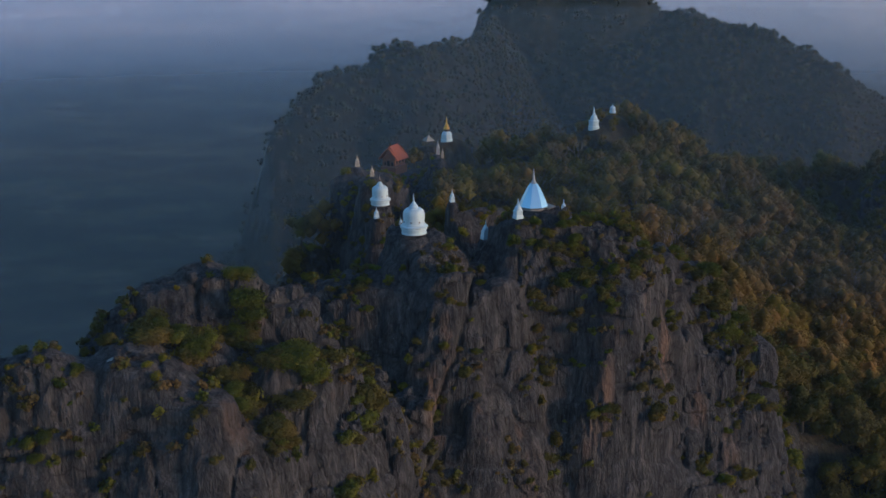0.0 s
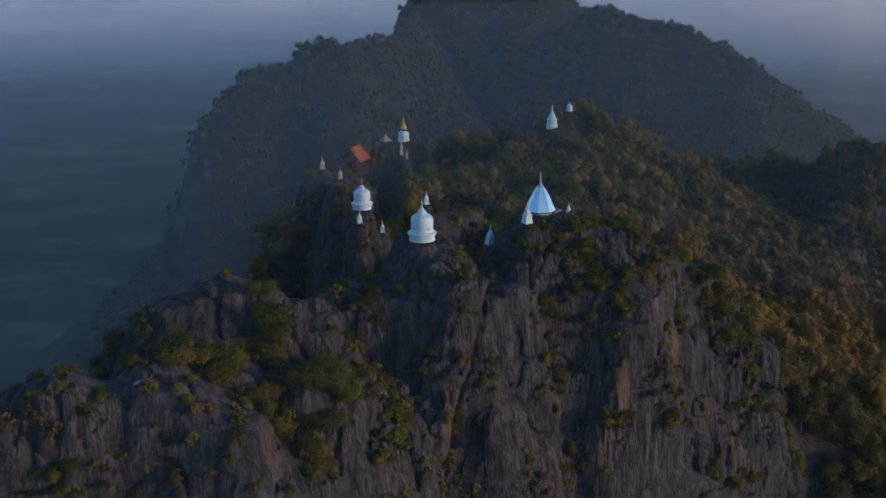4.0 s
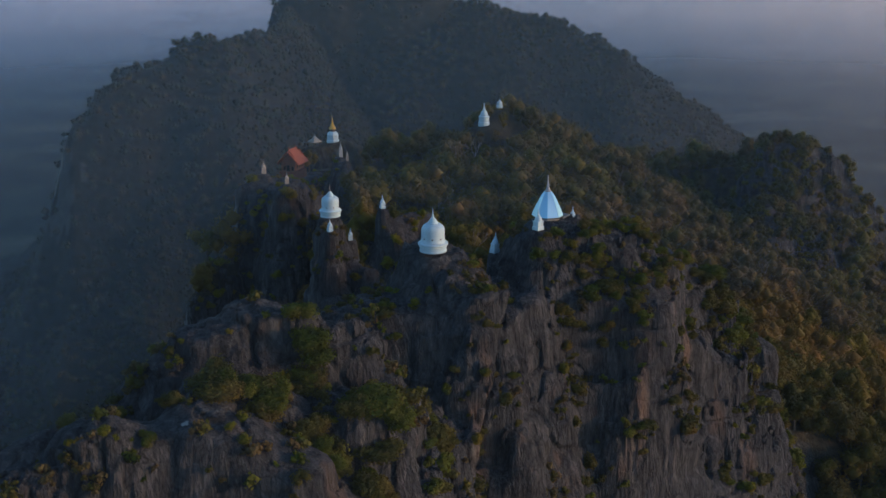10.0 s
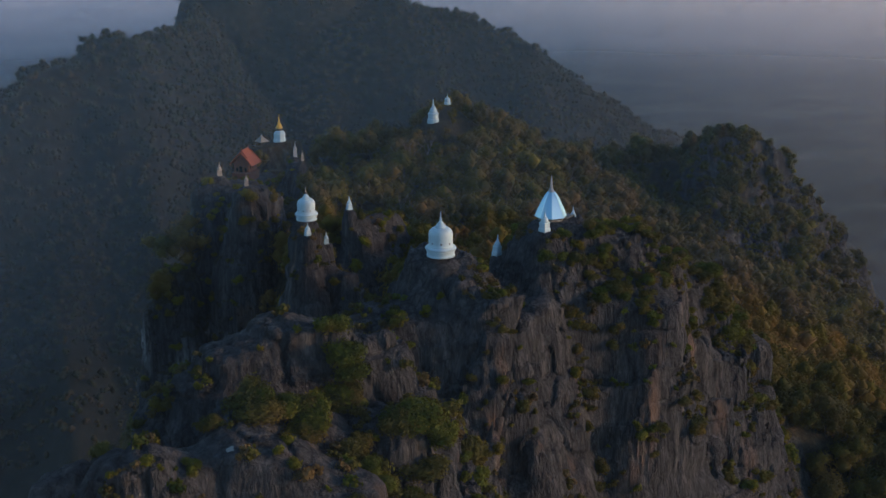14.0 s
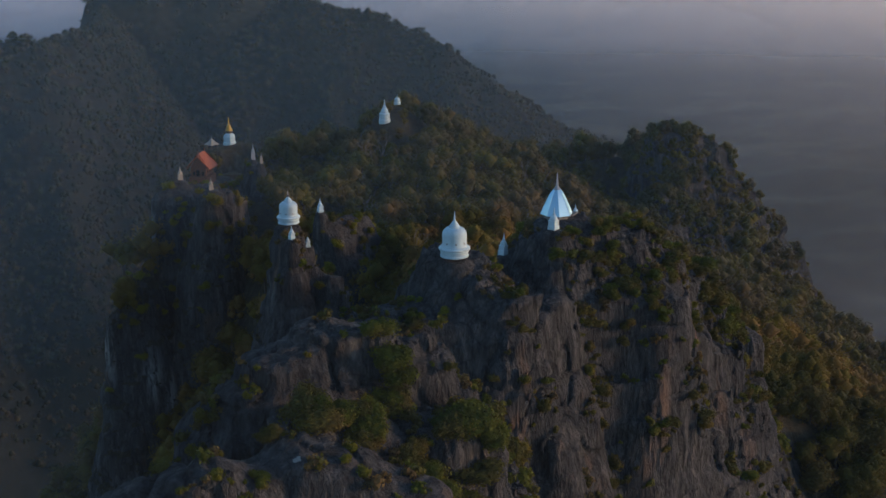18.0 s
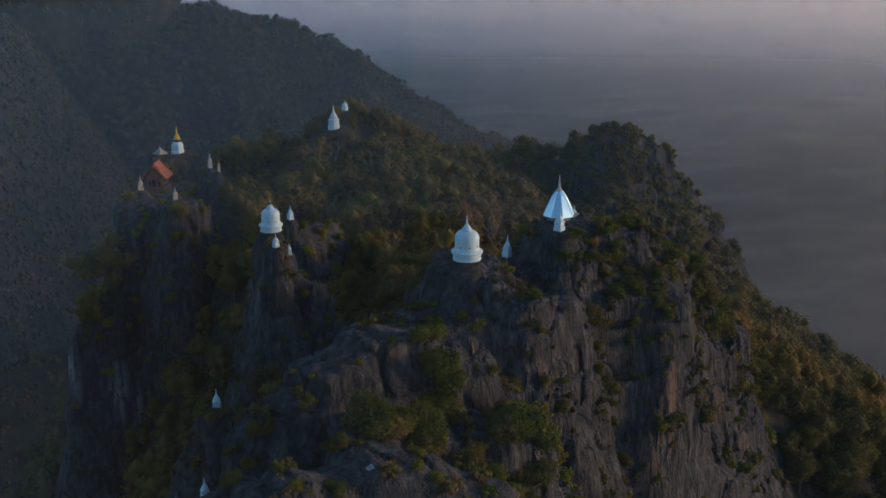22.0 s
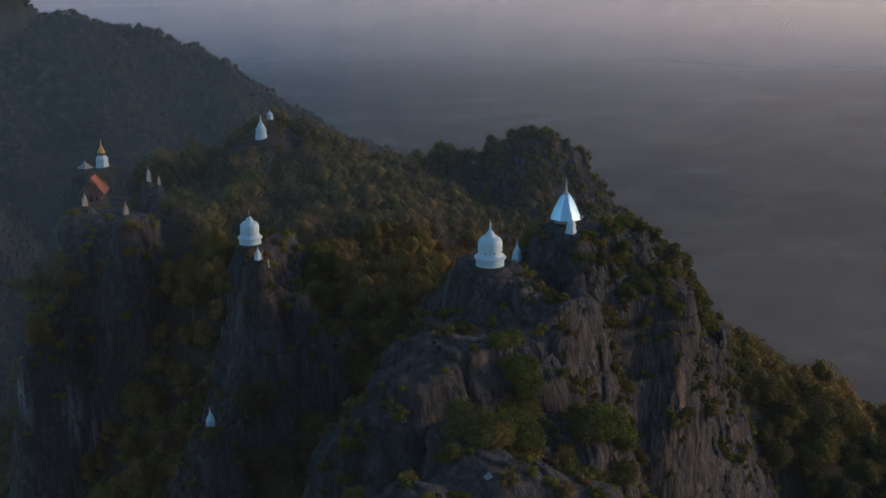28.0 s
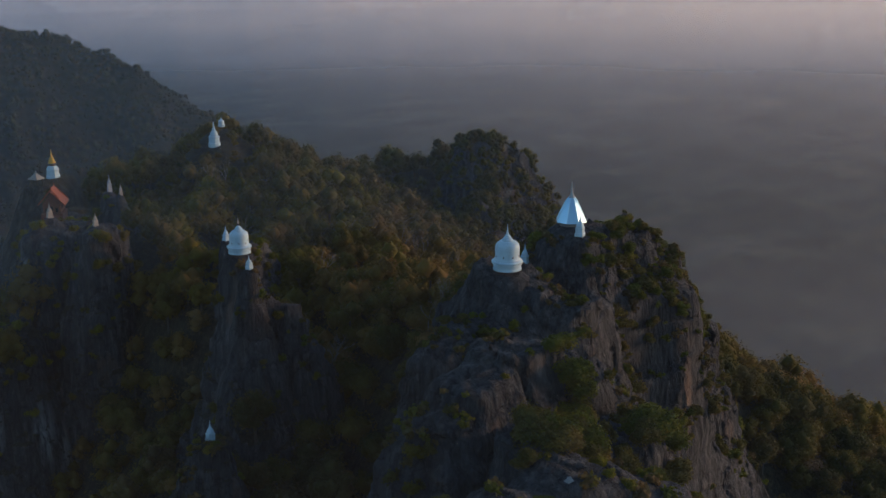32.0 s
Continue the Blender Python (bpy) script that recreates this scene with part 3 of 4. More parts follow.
BELL_SPIRE = [(0.17, 5.24), (0.14, 5.5), (0.10, 5.8), (0.075, 6.1), (0.05, 6.35), (0.02, 6.7)]


def bell_shrine(m, size, label, spire_mat, group):
    s = thing("bell_stupa", m @ Matrix.Diagonal((size, size, size, 1)), label, "stupa", group)
    part("base", lathe(BELL, 48), WHITE, s, smooth=False)
    part("moulding", lathe(BELL_RING, 48), WHITE, s)
    body = part("bell", lathe(BELL_BODY, 48), WHITE, s, smooth=True)
    for k in range(8):
        a = (k + 0.5) * math.pi / 4
        bm = lathe([(0.10, 0), (0.13, 0.04), (0.07, 0.08)], 10)
        bmesh.ops.transform(bm, matrix=Matrix.Translation((1.74 * math.cos(a), 1.74 * math.sin(a), 2.1)) @ Matrix.Rotation(a, 4, "Z") @ Matrix.Rotation(math.pi / 2, 4, "Y"), verts=bm.verts)
        part("vent", bm, DARKM, body, "small dark round vent")
    part("neck", lathe(BELL_NECK, 32), WHITE, s, smooth=False)
    part("cap_ring", lathe([(1.16, 4.12), (1.24, 4.15), (1.22, 4.20), (1.10, 4.23)], 48), WHITE, s)
    if spire_mat is not WHITE:
        part("spire_collar", lathe([(0.20, 5.2), (0.26, 5.26), (0.22, 5.5), (0.16, 5.6)], 12), DARKM, s, "dark collar under the spire")
    part("spire", lathe(BELL_SPIRE, 12), spire_mat, s, "slim pointed spire")
    return s


def small_shrine(m, tall, mat, label, group, sides=8, spire_mat=None, fat=1.0):
    s = thing("small_stupa", m, label, "stupa", group)
    w = tall * 0.24 * fat
    four = 4 if sides == 8 else sides
    part("plinth", lathe([(w * 1.08, -0.6), (w * 1.08, tall * 0.08), (w * 1.0, tall * 0.11)], four, 0.5), mat, s)
    part("body", lathe([(w * 0.94, tall * 0.11), (w * 0.92, tall * 0.30), (w * 1.04, tall * 0.32), (w * 1.04, tall * 0.35), (w * 0.86, tall * 0.38)], four, 0.5), mat, s)
    part("bell", lathe([(w * 0.74, tall * 0.38), (w * 0.70, tall * 0.42), (w * 0.64, tall * 0.50), (w * 0.48, tall * 0.57), (w * 0.34, tall * 0.60)], 12), mat, s, smooth=True)
    part("tiers", lathe([(w * 0.36, tall * 0.60), (w * 0.36, tall * 0.63), (w * 0.28, tall * 0.64), (w * 0.27, tall * 0.68), (w * 0.20, tall * 0.70), (w * 0.18, tall * 0.74)], 12), mat, s)
    part("spire", lathe([(w * 0.15, tall * 0.74), (w * 0.10, tall * 0.86), (w * 0.05, tall * 0.95), (0.01, tall)], 8), spire_mat or mat, s)
    return s


def metal_roof_shrine(m):
    s = thing("octagonal_shrine", m, "octagonal shrine with bright sheet-metal roof on the crag top", "shrine")
    part("plinth", lathe([(1.9, -1.2), (1.9, 0.15), (1.8, 0.2)], 8, 0.5), CONC, s, "bare concrete plinth")
    part("wall", lathe([(1.6, 0.2), (1.6, 0.72)], 8, 0.5), GREYW, s)
    part("eave", lathe([(1.7, 0.62), (2.42, 0.56), (2.47, 0.64), (2.32, 0.72)], 8, 0.5), DARKM, s, "dark eave edge")
    profile = [(2.34, 0.70), (1.92, 1.75), (1.40, 2.85), (0.94, 3.75), (0.44, 4.45)]
    for k in range(8):
        a0, a1 = (k + 0.5) * math.pi / 4, (k + 1.5) * math.pi / 4
        bm = bmesh.new()
        rows = []
        for lift in (0.0, 0.05):
            rows.append([[bm.verts.new(((r + lift) * math.cos(a), (r + lift) * math.sin(a), z)) for a in (a0 + 0.012, a1 - 0.012)] for r, z in profile])
        inner, outer = rows
        for n in range(len(profile) - 1):
            bm.faces.new((outer[n][0], outer[n][1], outer[n + 1][1], outer[n + 1][0]))
            bm.faces.new((inner[n][1], inner[n][0], inner[n + 1][0], inner[n + 1][1]))
            for side in (0, 1):
                bm.faces.new((inner[n][side], outer[n][side], outer[n + 1][side], inner[n + 1][side]))
        panel = part("roof_panel", bm, STEEL, s)
        hip = bmesh.new()
        pts = [((r + 0.07) * math.cos(a0), (r + 0.07) * math.sin(a0), z) for r, z in profile]
        prev = None
        for x, y, z in pts:
            ring = [hip.verts.new((x + dx, y + dy, z)) for dx, dy in ((-0.04, -0.04), (0.04, -0.04), (0.04, 0.04), (-0.04, 0.04))]
            if prev:
                for n in range(4):
                    hip.faces.new((prev[n], prev[(n + 1) % 4], ring[(n + 1) % 4], ring[n]))
            prev = ring
        part("hip_seam", hip, STEEL, panel)
    part("finial_base", lathe([(0.5, 4.38), (0.52, 4.5), (0.36, 4.62), (0.34, 4.78), (0.24, 4.86)], 16), GREYW, s)
    part("finial", lathe([(0.23, 4.86), (0.18, 5.4), (0.12, 6.0), (0.08, 6.45), (0.11, 6.52), (0.08, 6.64), (0.02, 6.95)], 12), GREYW, s, "pale grey pointed finial")
    ledge = bmesh.new()
    bmesh.ops.create_cube(ledge, size=1, matrix=pose(2.55, 0.5, 0.35, 0, -12, 20) @ Matrix.Diagonal((1.5, 2.4, 0.14, 1)))
    part("ledge", ledge, CONC, s, "tilted concrete ledge")
    return s


def gold_shrine(m):
    s = thing("gilded_stupa", m, "white octagonal stupa with gilded tiered spire on a wooded knoll", "stupa")
    part("plinth", lathe([(2.3, -1.5), (2.3, 0.6), (2.1, 0.8)], 8), WHITE, s)
    part("body", lathe([(2.0, 0.8), (2.0, 2.0), (2.1, 2.1), (2.1, 2.4), (1.6, 3.1), (1.1, 3.4)], 8), WHITE, s)
    part("collar", lathe([(1.0, 3.4), (0.95, 3.9), (1.25, 4.0), (1.25, 4.15)], 16), DARKM, s, "dark collar under the gilding")
    tiers = []
    for k in range(6):
        r, z = 1.22 - 0.17 * k, 4.15 + 0.36 * k
        tiers += [(r, z), (r + 0.05, z + 0.1), (r - 0.10, z + 0.24)]
    part("gilded_tiers", lathe(tiers, 16), GOLD, s, "gilded stacked rings")
    part("gilded_spire", lathe([(0.26, 6.3), (0.16, 7.0), (0.08, 7.6), (0.02, 8.3)], 12), GOLD, s, "gilded needle spire")
    return s


def gable_roof(length, width, rise, base, thick=0.14):
    """Two slabs meeting at a ridge along x."""
    out = []
    for side in (-1, 1):
        bm = bmesh.new()
        a, b = (0.0, base + rise), (side * width / 2, base)
        pts = [(x, p[0], p[1] + dz) for dz in (0, thick) for x in (-length / 2, length / 2) for p in (a, b)]
        v = [bm.verts.new(p) for p in pts]
        for f in ((0, 1, 3, 2), (4, 6, 7, 5), (0, 4, 5, 1), (2, 3, 7, 6), (1, 5, 7, 3), (0, 2, 6, 4)):
            bm.faces.new([v[n] for n in f])
        bmesh.ops.recalc_face_normals(bm, faces=bm.faces[:])
        out.append(bm)
    return out


def hall(m):
    s = thing("temple_hall", m, "small timber temple hall with red tiled double gable roof", "hall")
    part("platform", box(8.6, 6.6, 3.0, (0, 0, -2.9), 0.05), BRICKW, s, "dark brick platform")
    for sx in (-1, 1):
        part("gable_wall", box(0.18, 5.4, 3.1, (sx * 3.6, 0, 0.3)), BRICKW, s)
        tri = bmesh.new()
        v = [tri.verts.new((sx * 3.6 + dx, y, z)) for dx in (-0.09, 0.09) for y, z in ((-2.7, 3.4), (2.7, 3.4), (0, 6.6))]
        for f in ((0, 1, 2), (5, 4, 3), (0, 3, 4, 1), (1, 4, 5, 2), (2, 5, 3, 0)):
            tri.faces.new([v[n] for n in f])
        part("gable", tri, BRICKW, s)
        part("doorway", box(0.12, 1.2, 2.1, (sx * 3.68, 0.2, 0.3)), DARKHOLE, s, "near-black slab painted as the dark of a doorway")
    for sy in (-1, 1):
        part("side_wall", box(7.0, 0.18, 3.1, (0, sy * 2.6, 0.3)), BRICKW, s)
        for k in range(3):
            part("window", box(0.9, 0.1, 1.2, (-2.2 + 2.2 * k, sy * 2.68, 1.3)), DARKHOLE, s, "near-black slab painted as the dark of a window")
    for bm in gable_roof(8.6, 8.4, 4.4, 2.7):
        part("lower_roof", bm, TILE, s, "red tiled roof slope")
    for bm in gable_roof(6.2, 4.6, 2.8, 4.9):
        part("upper_roof", bm, TILE, s, "red tiled raised roof slope")
    for sx in (-1, 1):
        for sy in (-1, 1):
            bm = box(0.12, 5.0, 0.3)
            bmesh.ops.transform(bm, matrix=Matrix.Translation((sx * 4.34, sy * 2.1, 4.95)) @ Matrix.Rotation(-sy * math.atan2(4.4, 4.2), 4, "X"), verts=bm.verts)
            part("bargeboard", bm, TILE, s)
        tri = bmesh.new()
        v = [tri.verts.new((sx * 3.12 + dx, y, z)) for dx in (-0.06, 0.06) for y, z in ((-1.9, 5.1), (1.9, 5.1), (0, 7.4))]
        for f in ((0, 1, 2), (5, 4, 3), (0, 3, 4, 1), (1, 4, 5, 2), (2, 5, 3, 0)):
            tri.faces.new([v[n] for n in f])
        part("upper_gable", tri, BARK, s, "dark timber gable field")
        for sy in (-1, 1):
            bm = box(0.12, 3.0, 0.24)
            bmesh.ops.transform(bm, matrix=Matrix.Translation((sx * 3.16, sy * 1.15, 6.3)) @ Matrix.Rotation(-sy * math.atan2(2.8, 2.3), 4, "X"), verts=bm.verts)
            part("upper_bargeboard", bm, TILE, s)
            part("arched_opening", box(0.14, 0.8, 1.3, (sx * 3.70, sy * 1.55, 0.6)), DARKHOLE, s, "near-black slab painted as the dark of an arch")
            part("porch_post", box(0.16, 0.16, 3.0, (sx * 4.0, sy * 2.5, 0.2), 0.02), BRICKW, s)
        part("ridge_finial", lathe([(0.10, 7.9), (0.14, 8.1), (0.03, 8.9)], 8), TILE, s, "pointed ridge finial").location.x = sx * 3.0
    part("ridge_cap", box(6.3, 0.3, 0.28, (0, 0, 7.72)), TILE, s)
    return s


def hut(m):
    s = thing("pavilion", m, "small open pavilion with grey pyramid roof", "pavilion")
    for k in range(4):
        a = math.pi / 4 + k * math.pi / 2
        part("post", box(0.16, 0.16, 2.4, (1.5 * math.cos(a), 1.5 * math.sin(a), -0.6)), BARK, s)
    part("roof", lathe([(2.3, 1.7), (2.2, 1.85), (1.0, 2.7), (0.25, 3.4), (0.05, 3.7)], 4, 0.5), CONC, s, "grey sheet roof")
    part("finial", lathe([(0.05, 3.7), (0.07, 3.9), (0.01, 4.3)], 8), GREYW, s)
    return s


# ---------------------------------------------------------------- the land
BLOCKS = [
    ("crag_front", -66, 5, 104, 153, -22, 24, 0.34, "dark grey fluted limestone crag with bushes on its ledges"),
    ("crag_middle", -34, 62, 150.5, 196, -50, 21, 0.37, "tall dark limestone cliff with ochre streaks and shrubs"),
    ("crag_rear", -60, 62, 195, 262, -75, 9, 0.62, "limestone pinnacles over a wooded gully"),
    ("crag_hall", -62, 40, 261, 345, -75, 6, 0.75, "sheer dark limestone cliff under the temple hall"),
    ("crag_east", 124, 222, 336, 398, -112, 0, 0.95, "rounded limestone peak overgrown with low trees"),
]


def add_soil(ob, verts):
    """A second material where the forested ground lies above the rock."""
    me = ob.data
    me.materials.append(SOIL)
    rock, soil = heights(verts[:, 0], verts[:, 1])
    loops = np.zeros(len(me.loops), np.int32)
    me.loops.foreach_get("vertex_index", loops)
    first = loops[::4]
    flat = np.zeros(len(me.polygons) * 3, np.float32)
    me.polygons.foreach_get("normal", flat)
    gentle = (flat[2::3] > 0.5) & (verts[first, 2] < -16) & (verts[first, 1] > 196)
    me.polygons.foreach_set("material_index", ((soil[first] > rock[first]) | gentle).astype(np.int32))


rock_points = []
for name, x0, x1, y0, y1, z0, z1, step, label in BLOCKS:
    ob, v = rock_block(name, x0, x1, y0, y1, z0, z1, step, label)
    add_soil(ob, v)
    rock_points.append((ob, v))


def sheet(name, xs, ys, z, mat, label, category, smooth=True):
    gx, gy = np.meshgrid(xs, ys, indexing="ij")
    n, m = len(xs), len(ys)
    idx = np.arange(n * m).reshape(n, m)
    quads = np.stack([idx[:-1, :-1], idx[1:, :-1], idx[1:, 1:], idx[:-1, 1:]], -1).reshape(-1, 4)
    ob = new(name, mesh_from(name, np.stack([gx, gy, z], -1).reshape(-1, 3), quads, mat, smooth))
    return tagged(ob, label, category, kind="structure")


# hillside round the crags, reaching down to the plain
PLAIN = -430.0
xs, ys = np.arange(-330, 560, 3.2), np.arange(0, 720, 3.2)
gx, gy = np.meshgrid(xs, ys, indexing="ij")
rock, soil = heights(gx, gy)
hz = np.maximum(np.maximum(rock, soil), PLAIN - 6) + 0.8 * vnoise(gx / 6, gy / 6, 2.0)
hz = np.maximum(hz - 3.2 * np.clip(100 - gy, 0, 200) - 1.5 * np.clip(-150 - gx, 0, 300) - 1.5 * np.clip(gx - 330, 0, 300) - 1.5 * np.clip(gy - 520, 0, 300), PLAIN - 30)
for _, x0, x1, y0, y1, z0, z1, step, label in BLOCKS:
    hz = np.where((gx > x0 + 3) & (gx < x1 - 3) & (gy > y0 + (3 if y0 < 120 else -3)) & (gy < y1 - (3 if y1 > 300 else -3)), hz - 9, hz)
hillside = sheet("hillside", xs, ys, hz, SOIL, "steep wooded hillside with brown soil", "hillside")
# steep bare faces take the darker copy, with their shade in the colour
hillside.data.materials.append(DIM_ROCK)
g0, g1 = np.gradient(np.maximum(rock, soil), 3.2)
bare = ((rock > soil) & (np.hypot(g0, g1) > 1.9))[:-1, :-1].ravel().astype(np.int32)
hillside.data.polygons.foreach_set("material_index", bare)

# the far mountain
# far floor: the shade of gaps between crowns is put into its colour
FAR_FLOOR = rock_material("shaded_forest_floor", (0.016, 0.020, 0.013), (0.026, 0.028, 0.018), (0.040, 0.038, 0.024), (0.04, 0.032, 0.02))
FAR = [
    ((-217, 1150, -190), (-207, 1156, -165), 9, 5, 5.0, 260, 0.75),
    ((-196, 1166, -160), (-183, 1172, -118), (-163, 1180, -96), (-138, 1190, -80), (-129, 1195, -73), (-104, 1200, -75), 11, 5, 2.3, 240, 0.70),
    ((-96, 1205, -80), (-88, 1208, -68), (-78, 1212, -53), (-65, 1216, -51), (-50, 1235, -62), 9, 4, 1.6, 200, 0.70),
    ((-50, 1235, -62), (-36, 1260, -55), (-21, 1285, -55), (-5, 1310, -65), (8, 1350, -56), (23, 1450, -60), (40, 1640, -60), 10, 4, 1.3, 200, 0.70),
    ((46, 1690, -40), (62, 1702, -18), (106, 1705, 3), (186, 1705, 14), (240, 1705, -12), (258, 1705, -30), 22, 10, 2.6, 90, 0.75),
    ((270, 1700, -52), (310, 1700, -48), (366, 1690, -66), (421, 1680, -76), (463, 1650, -92), (495, 1620, -109), (556, 1560, -145), (606, 1500, -187), (660, 1440, -230), 26, 8, 0.66, 200, 0.5),
    ((-100, 1205, -90), (-60, 1080, -250), (-40, 980, -360), 16, 10, 1.2, 200, 0.9),
    ((10, 1350, -80), (60, 1180, -240), (80, 1050, -350), 18, 10, 1.1, 200, 0.8),
    ((180, 1700, -60), (230, 1450, -210), (250, 1200, -330), 24, 10, 0.7, 220, 0.6),
    ((440, 1660, -90), (470, 1420, -250), (460, 1220, -350), 24, 10, 0.6, 200, 0.5),
]


def far_height(x, y):
    wx, wy = x + 7 * vnoise(x / 34, y / 34, 1.1) + 3 * vnoise(x / 11, y / 11, 5.1), y + 7 * vnoise(x / 34, y / 34, 7.3)
    h = np.full(x.shape, PLAIN - 10.0)
    for *points, cap, dome, cliff, tall, talus in FAR:
        h = np.maximum(h, spine(wx, wy, points, cap, dome, cliff, tall, talus))
    gullies = 46 * np.abs(vnoise(x / 80, y / 190, 6.1)) + 16 * np.abs(vnoise(x / 36, y / 75, 3.7))
    low = np.clip((-75 - h) / 90, 0, 1)
    return h - gullies * low + 4 * vnoise(x / 38, y / 38, 4.4) + 3 * vnoise(x / 13, y / 13, 2.2)


xs, ys = np.arange(-560, 1100, 5.5), np.arange(860, 1960, 5.5)
gx, gy = np.meshgrid(xs, ys, indexing="ij")
fz = far_height(gx, gy)
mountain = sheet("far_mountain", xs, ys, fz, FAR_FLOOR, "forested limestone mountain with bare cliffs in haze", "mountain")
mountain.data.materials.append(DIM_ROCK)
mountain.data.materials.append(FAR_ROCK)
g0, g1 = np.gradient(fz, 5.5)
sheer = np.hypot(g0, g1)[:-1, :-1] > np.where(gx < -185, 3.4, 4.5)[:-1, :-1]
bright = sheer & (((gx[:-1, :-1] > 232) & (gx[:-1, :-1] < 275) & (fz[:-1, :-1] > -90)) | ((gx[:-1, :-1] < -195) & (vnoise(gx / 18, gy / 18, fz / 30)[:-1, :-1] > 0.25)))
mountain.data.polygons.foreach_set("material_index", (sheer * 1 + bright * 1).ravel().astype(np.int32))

# the plain, one sheet to the horizon
PLAIN_MAT, nt, b = material("woods_and_fields", 0.95)
n1, n2 = noise_tex(nt, 0.004, (1, 1.6, 1), 5, 0.6), noise_tex(nt, 0.03, (1, 1, 1), 4, 0.6)
col = ramp(nt, n1, (0.38, (0.022, 0.027, 0.018)), (0.52, (0.046, 0.044, 0.028)), (0.68, (0.105, 0.085, 0.052)))
col = mix(nt, 0.8, col, ramp(nt, n2, (0.3, (0.55, 0.55, 0.55)), (0.7, (1.2, 1.2, 1.2))), "MULTIPLY")
nt.links.new(col, b.inputs["Base Color"])
rr = np.concatenate([np.linspace(5, 1500, 90), np.geomspace(1520, 9000, 110)])
aa = np.linspace(0, 2 * np.pi, 361)
gr, ga = np.meshgrid(rr, aa, indexing="ij")
px, py = 40 + gr * np.cos(ga), 300 + gr * np.sin(ga)
pz = PLAIN + np.clip((px + 100) / 800, 0.25, 1) * (14 * vnoise(px / 260, py / 260, 3.0) + 6 * vnoise(px / 80, py / 80, 5.0))
pz += np.clip((px - 500) / 1200, 0, 1) * np.clip((4300 - gr) / 2700, 0, 1) * (42 * (1 - np.abs(vnoise(px / 620 + 2, py / 380, 8.0))) + 34 * (1 - np.abs(vnoise(px / 260, py / 170, 6.0))))
pz = PLAIN + (pz - PLAIN) * np.clip((3600 - gr) / 900, 0, 1)
idx = np.arange(px.size).reshape(px.shape)
quads = np.stack([idx[:-1, :-1], idx[1:, :-1], idx[1:, 1:], idx[:-1, 1:]], -1).reshape(-1, 4)
ground = new("ground", mesh_from("ground", np.stack([px, py, pz], -1).reshape(-1, 3), quads, PLAIN_MAT))
tagged(ground, "dark wooded plain with faint fields reaching into haze", "plain", kind="structure")

# haze put into upright see-through rings, veil behind veil; the nearest lifts the darks
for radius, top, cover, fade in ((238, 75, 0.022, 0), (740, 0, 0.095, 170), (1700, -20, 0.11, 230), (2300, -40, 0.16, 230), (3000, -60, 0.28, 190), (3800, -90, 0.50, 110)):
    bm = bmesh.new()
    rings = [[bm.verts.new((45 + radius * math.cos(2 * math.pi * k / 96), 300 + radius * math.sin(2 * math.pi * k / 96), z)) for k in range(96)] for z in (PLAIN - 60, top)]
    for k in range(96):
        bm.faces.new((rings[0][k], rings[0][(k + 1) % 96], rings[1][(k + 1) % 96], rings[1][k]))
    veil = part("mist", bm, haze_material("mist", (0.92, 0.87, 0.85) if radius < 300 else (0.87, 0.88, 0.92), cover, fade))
    tagged(veil, "see-through sheet put in for haze round the crags and over the plain", "mist", kind="stuff")

# a wide thin sheet added as haze between the crags and the upper ridge
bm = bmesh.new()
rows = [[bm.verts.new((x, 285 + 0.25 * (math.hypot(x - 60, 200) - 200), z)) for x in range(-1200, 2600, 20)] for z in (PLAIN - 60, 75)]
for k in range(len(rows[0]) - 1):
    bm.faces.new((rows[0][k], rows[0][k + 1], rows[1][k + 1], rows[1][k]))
tagged(part("mist", bm, haze_material("mist", (0.92, 0.87, 0.85), 0.056), smooth=True), "see-through sheet put in for haze before the wooded ridge", "mist", kind="stuff")

# the hazy distance behind it all, painted on a glowing ring
FAR_HAZE = bpy.data.materials.new("painted_distant_haze")
FAR_HAZE.use_nodes = True
nt = FAR_HAZE.node_tree
nt.nodes.remove(nt.nodes["Principled BSDF"])
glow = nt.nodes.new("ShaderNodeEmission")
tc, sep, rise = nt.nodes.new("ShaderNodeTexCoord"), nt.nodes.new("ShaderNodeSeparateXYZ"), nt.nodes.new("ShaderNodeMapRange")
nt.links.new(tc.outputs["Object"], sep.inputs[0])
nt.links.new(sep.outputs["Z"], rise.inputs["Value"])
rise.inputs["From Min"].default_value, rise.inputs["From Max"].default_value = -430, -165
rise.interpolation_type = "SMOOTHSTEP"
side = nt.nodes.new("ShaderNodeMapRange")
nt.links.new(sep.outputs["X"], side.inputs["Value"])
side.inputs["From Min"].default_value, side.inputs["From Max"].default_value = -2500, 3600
# painted haze colours: bluish on the left, warmer towards the sun side
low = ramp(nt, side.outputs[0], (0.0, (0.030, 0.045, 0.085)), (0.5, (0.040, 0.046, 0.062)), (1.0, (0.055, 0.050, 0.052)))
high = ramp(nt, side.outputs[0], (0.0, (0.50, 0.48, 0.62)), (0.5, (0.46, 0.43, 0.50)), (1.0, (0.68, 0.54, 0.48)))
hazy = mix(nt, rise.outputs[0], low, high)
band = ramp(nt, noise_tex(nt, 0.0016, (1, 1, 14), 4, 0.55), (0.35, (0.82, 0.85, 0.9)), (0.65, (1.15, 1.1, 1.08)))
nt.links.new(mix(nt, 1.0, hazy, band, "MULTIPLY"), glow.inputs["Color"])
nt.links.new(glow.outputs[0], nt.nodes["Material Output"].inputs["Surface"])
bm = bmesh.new()
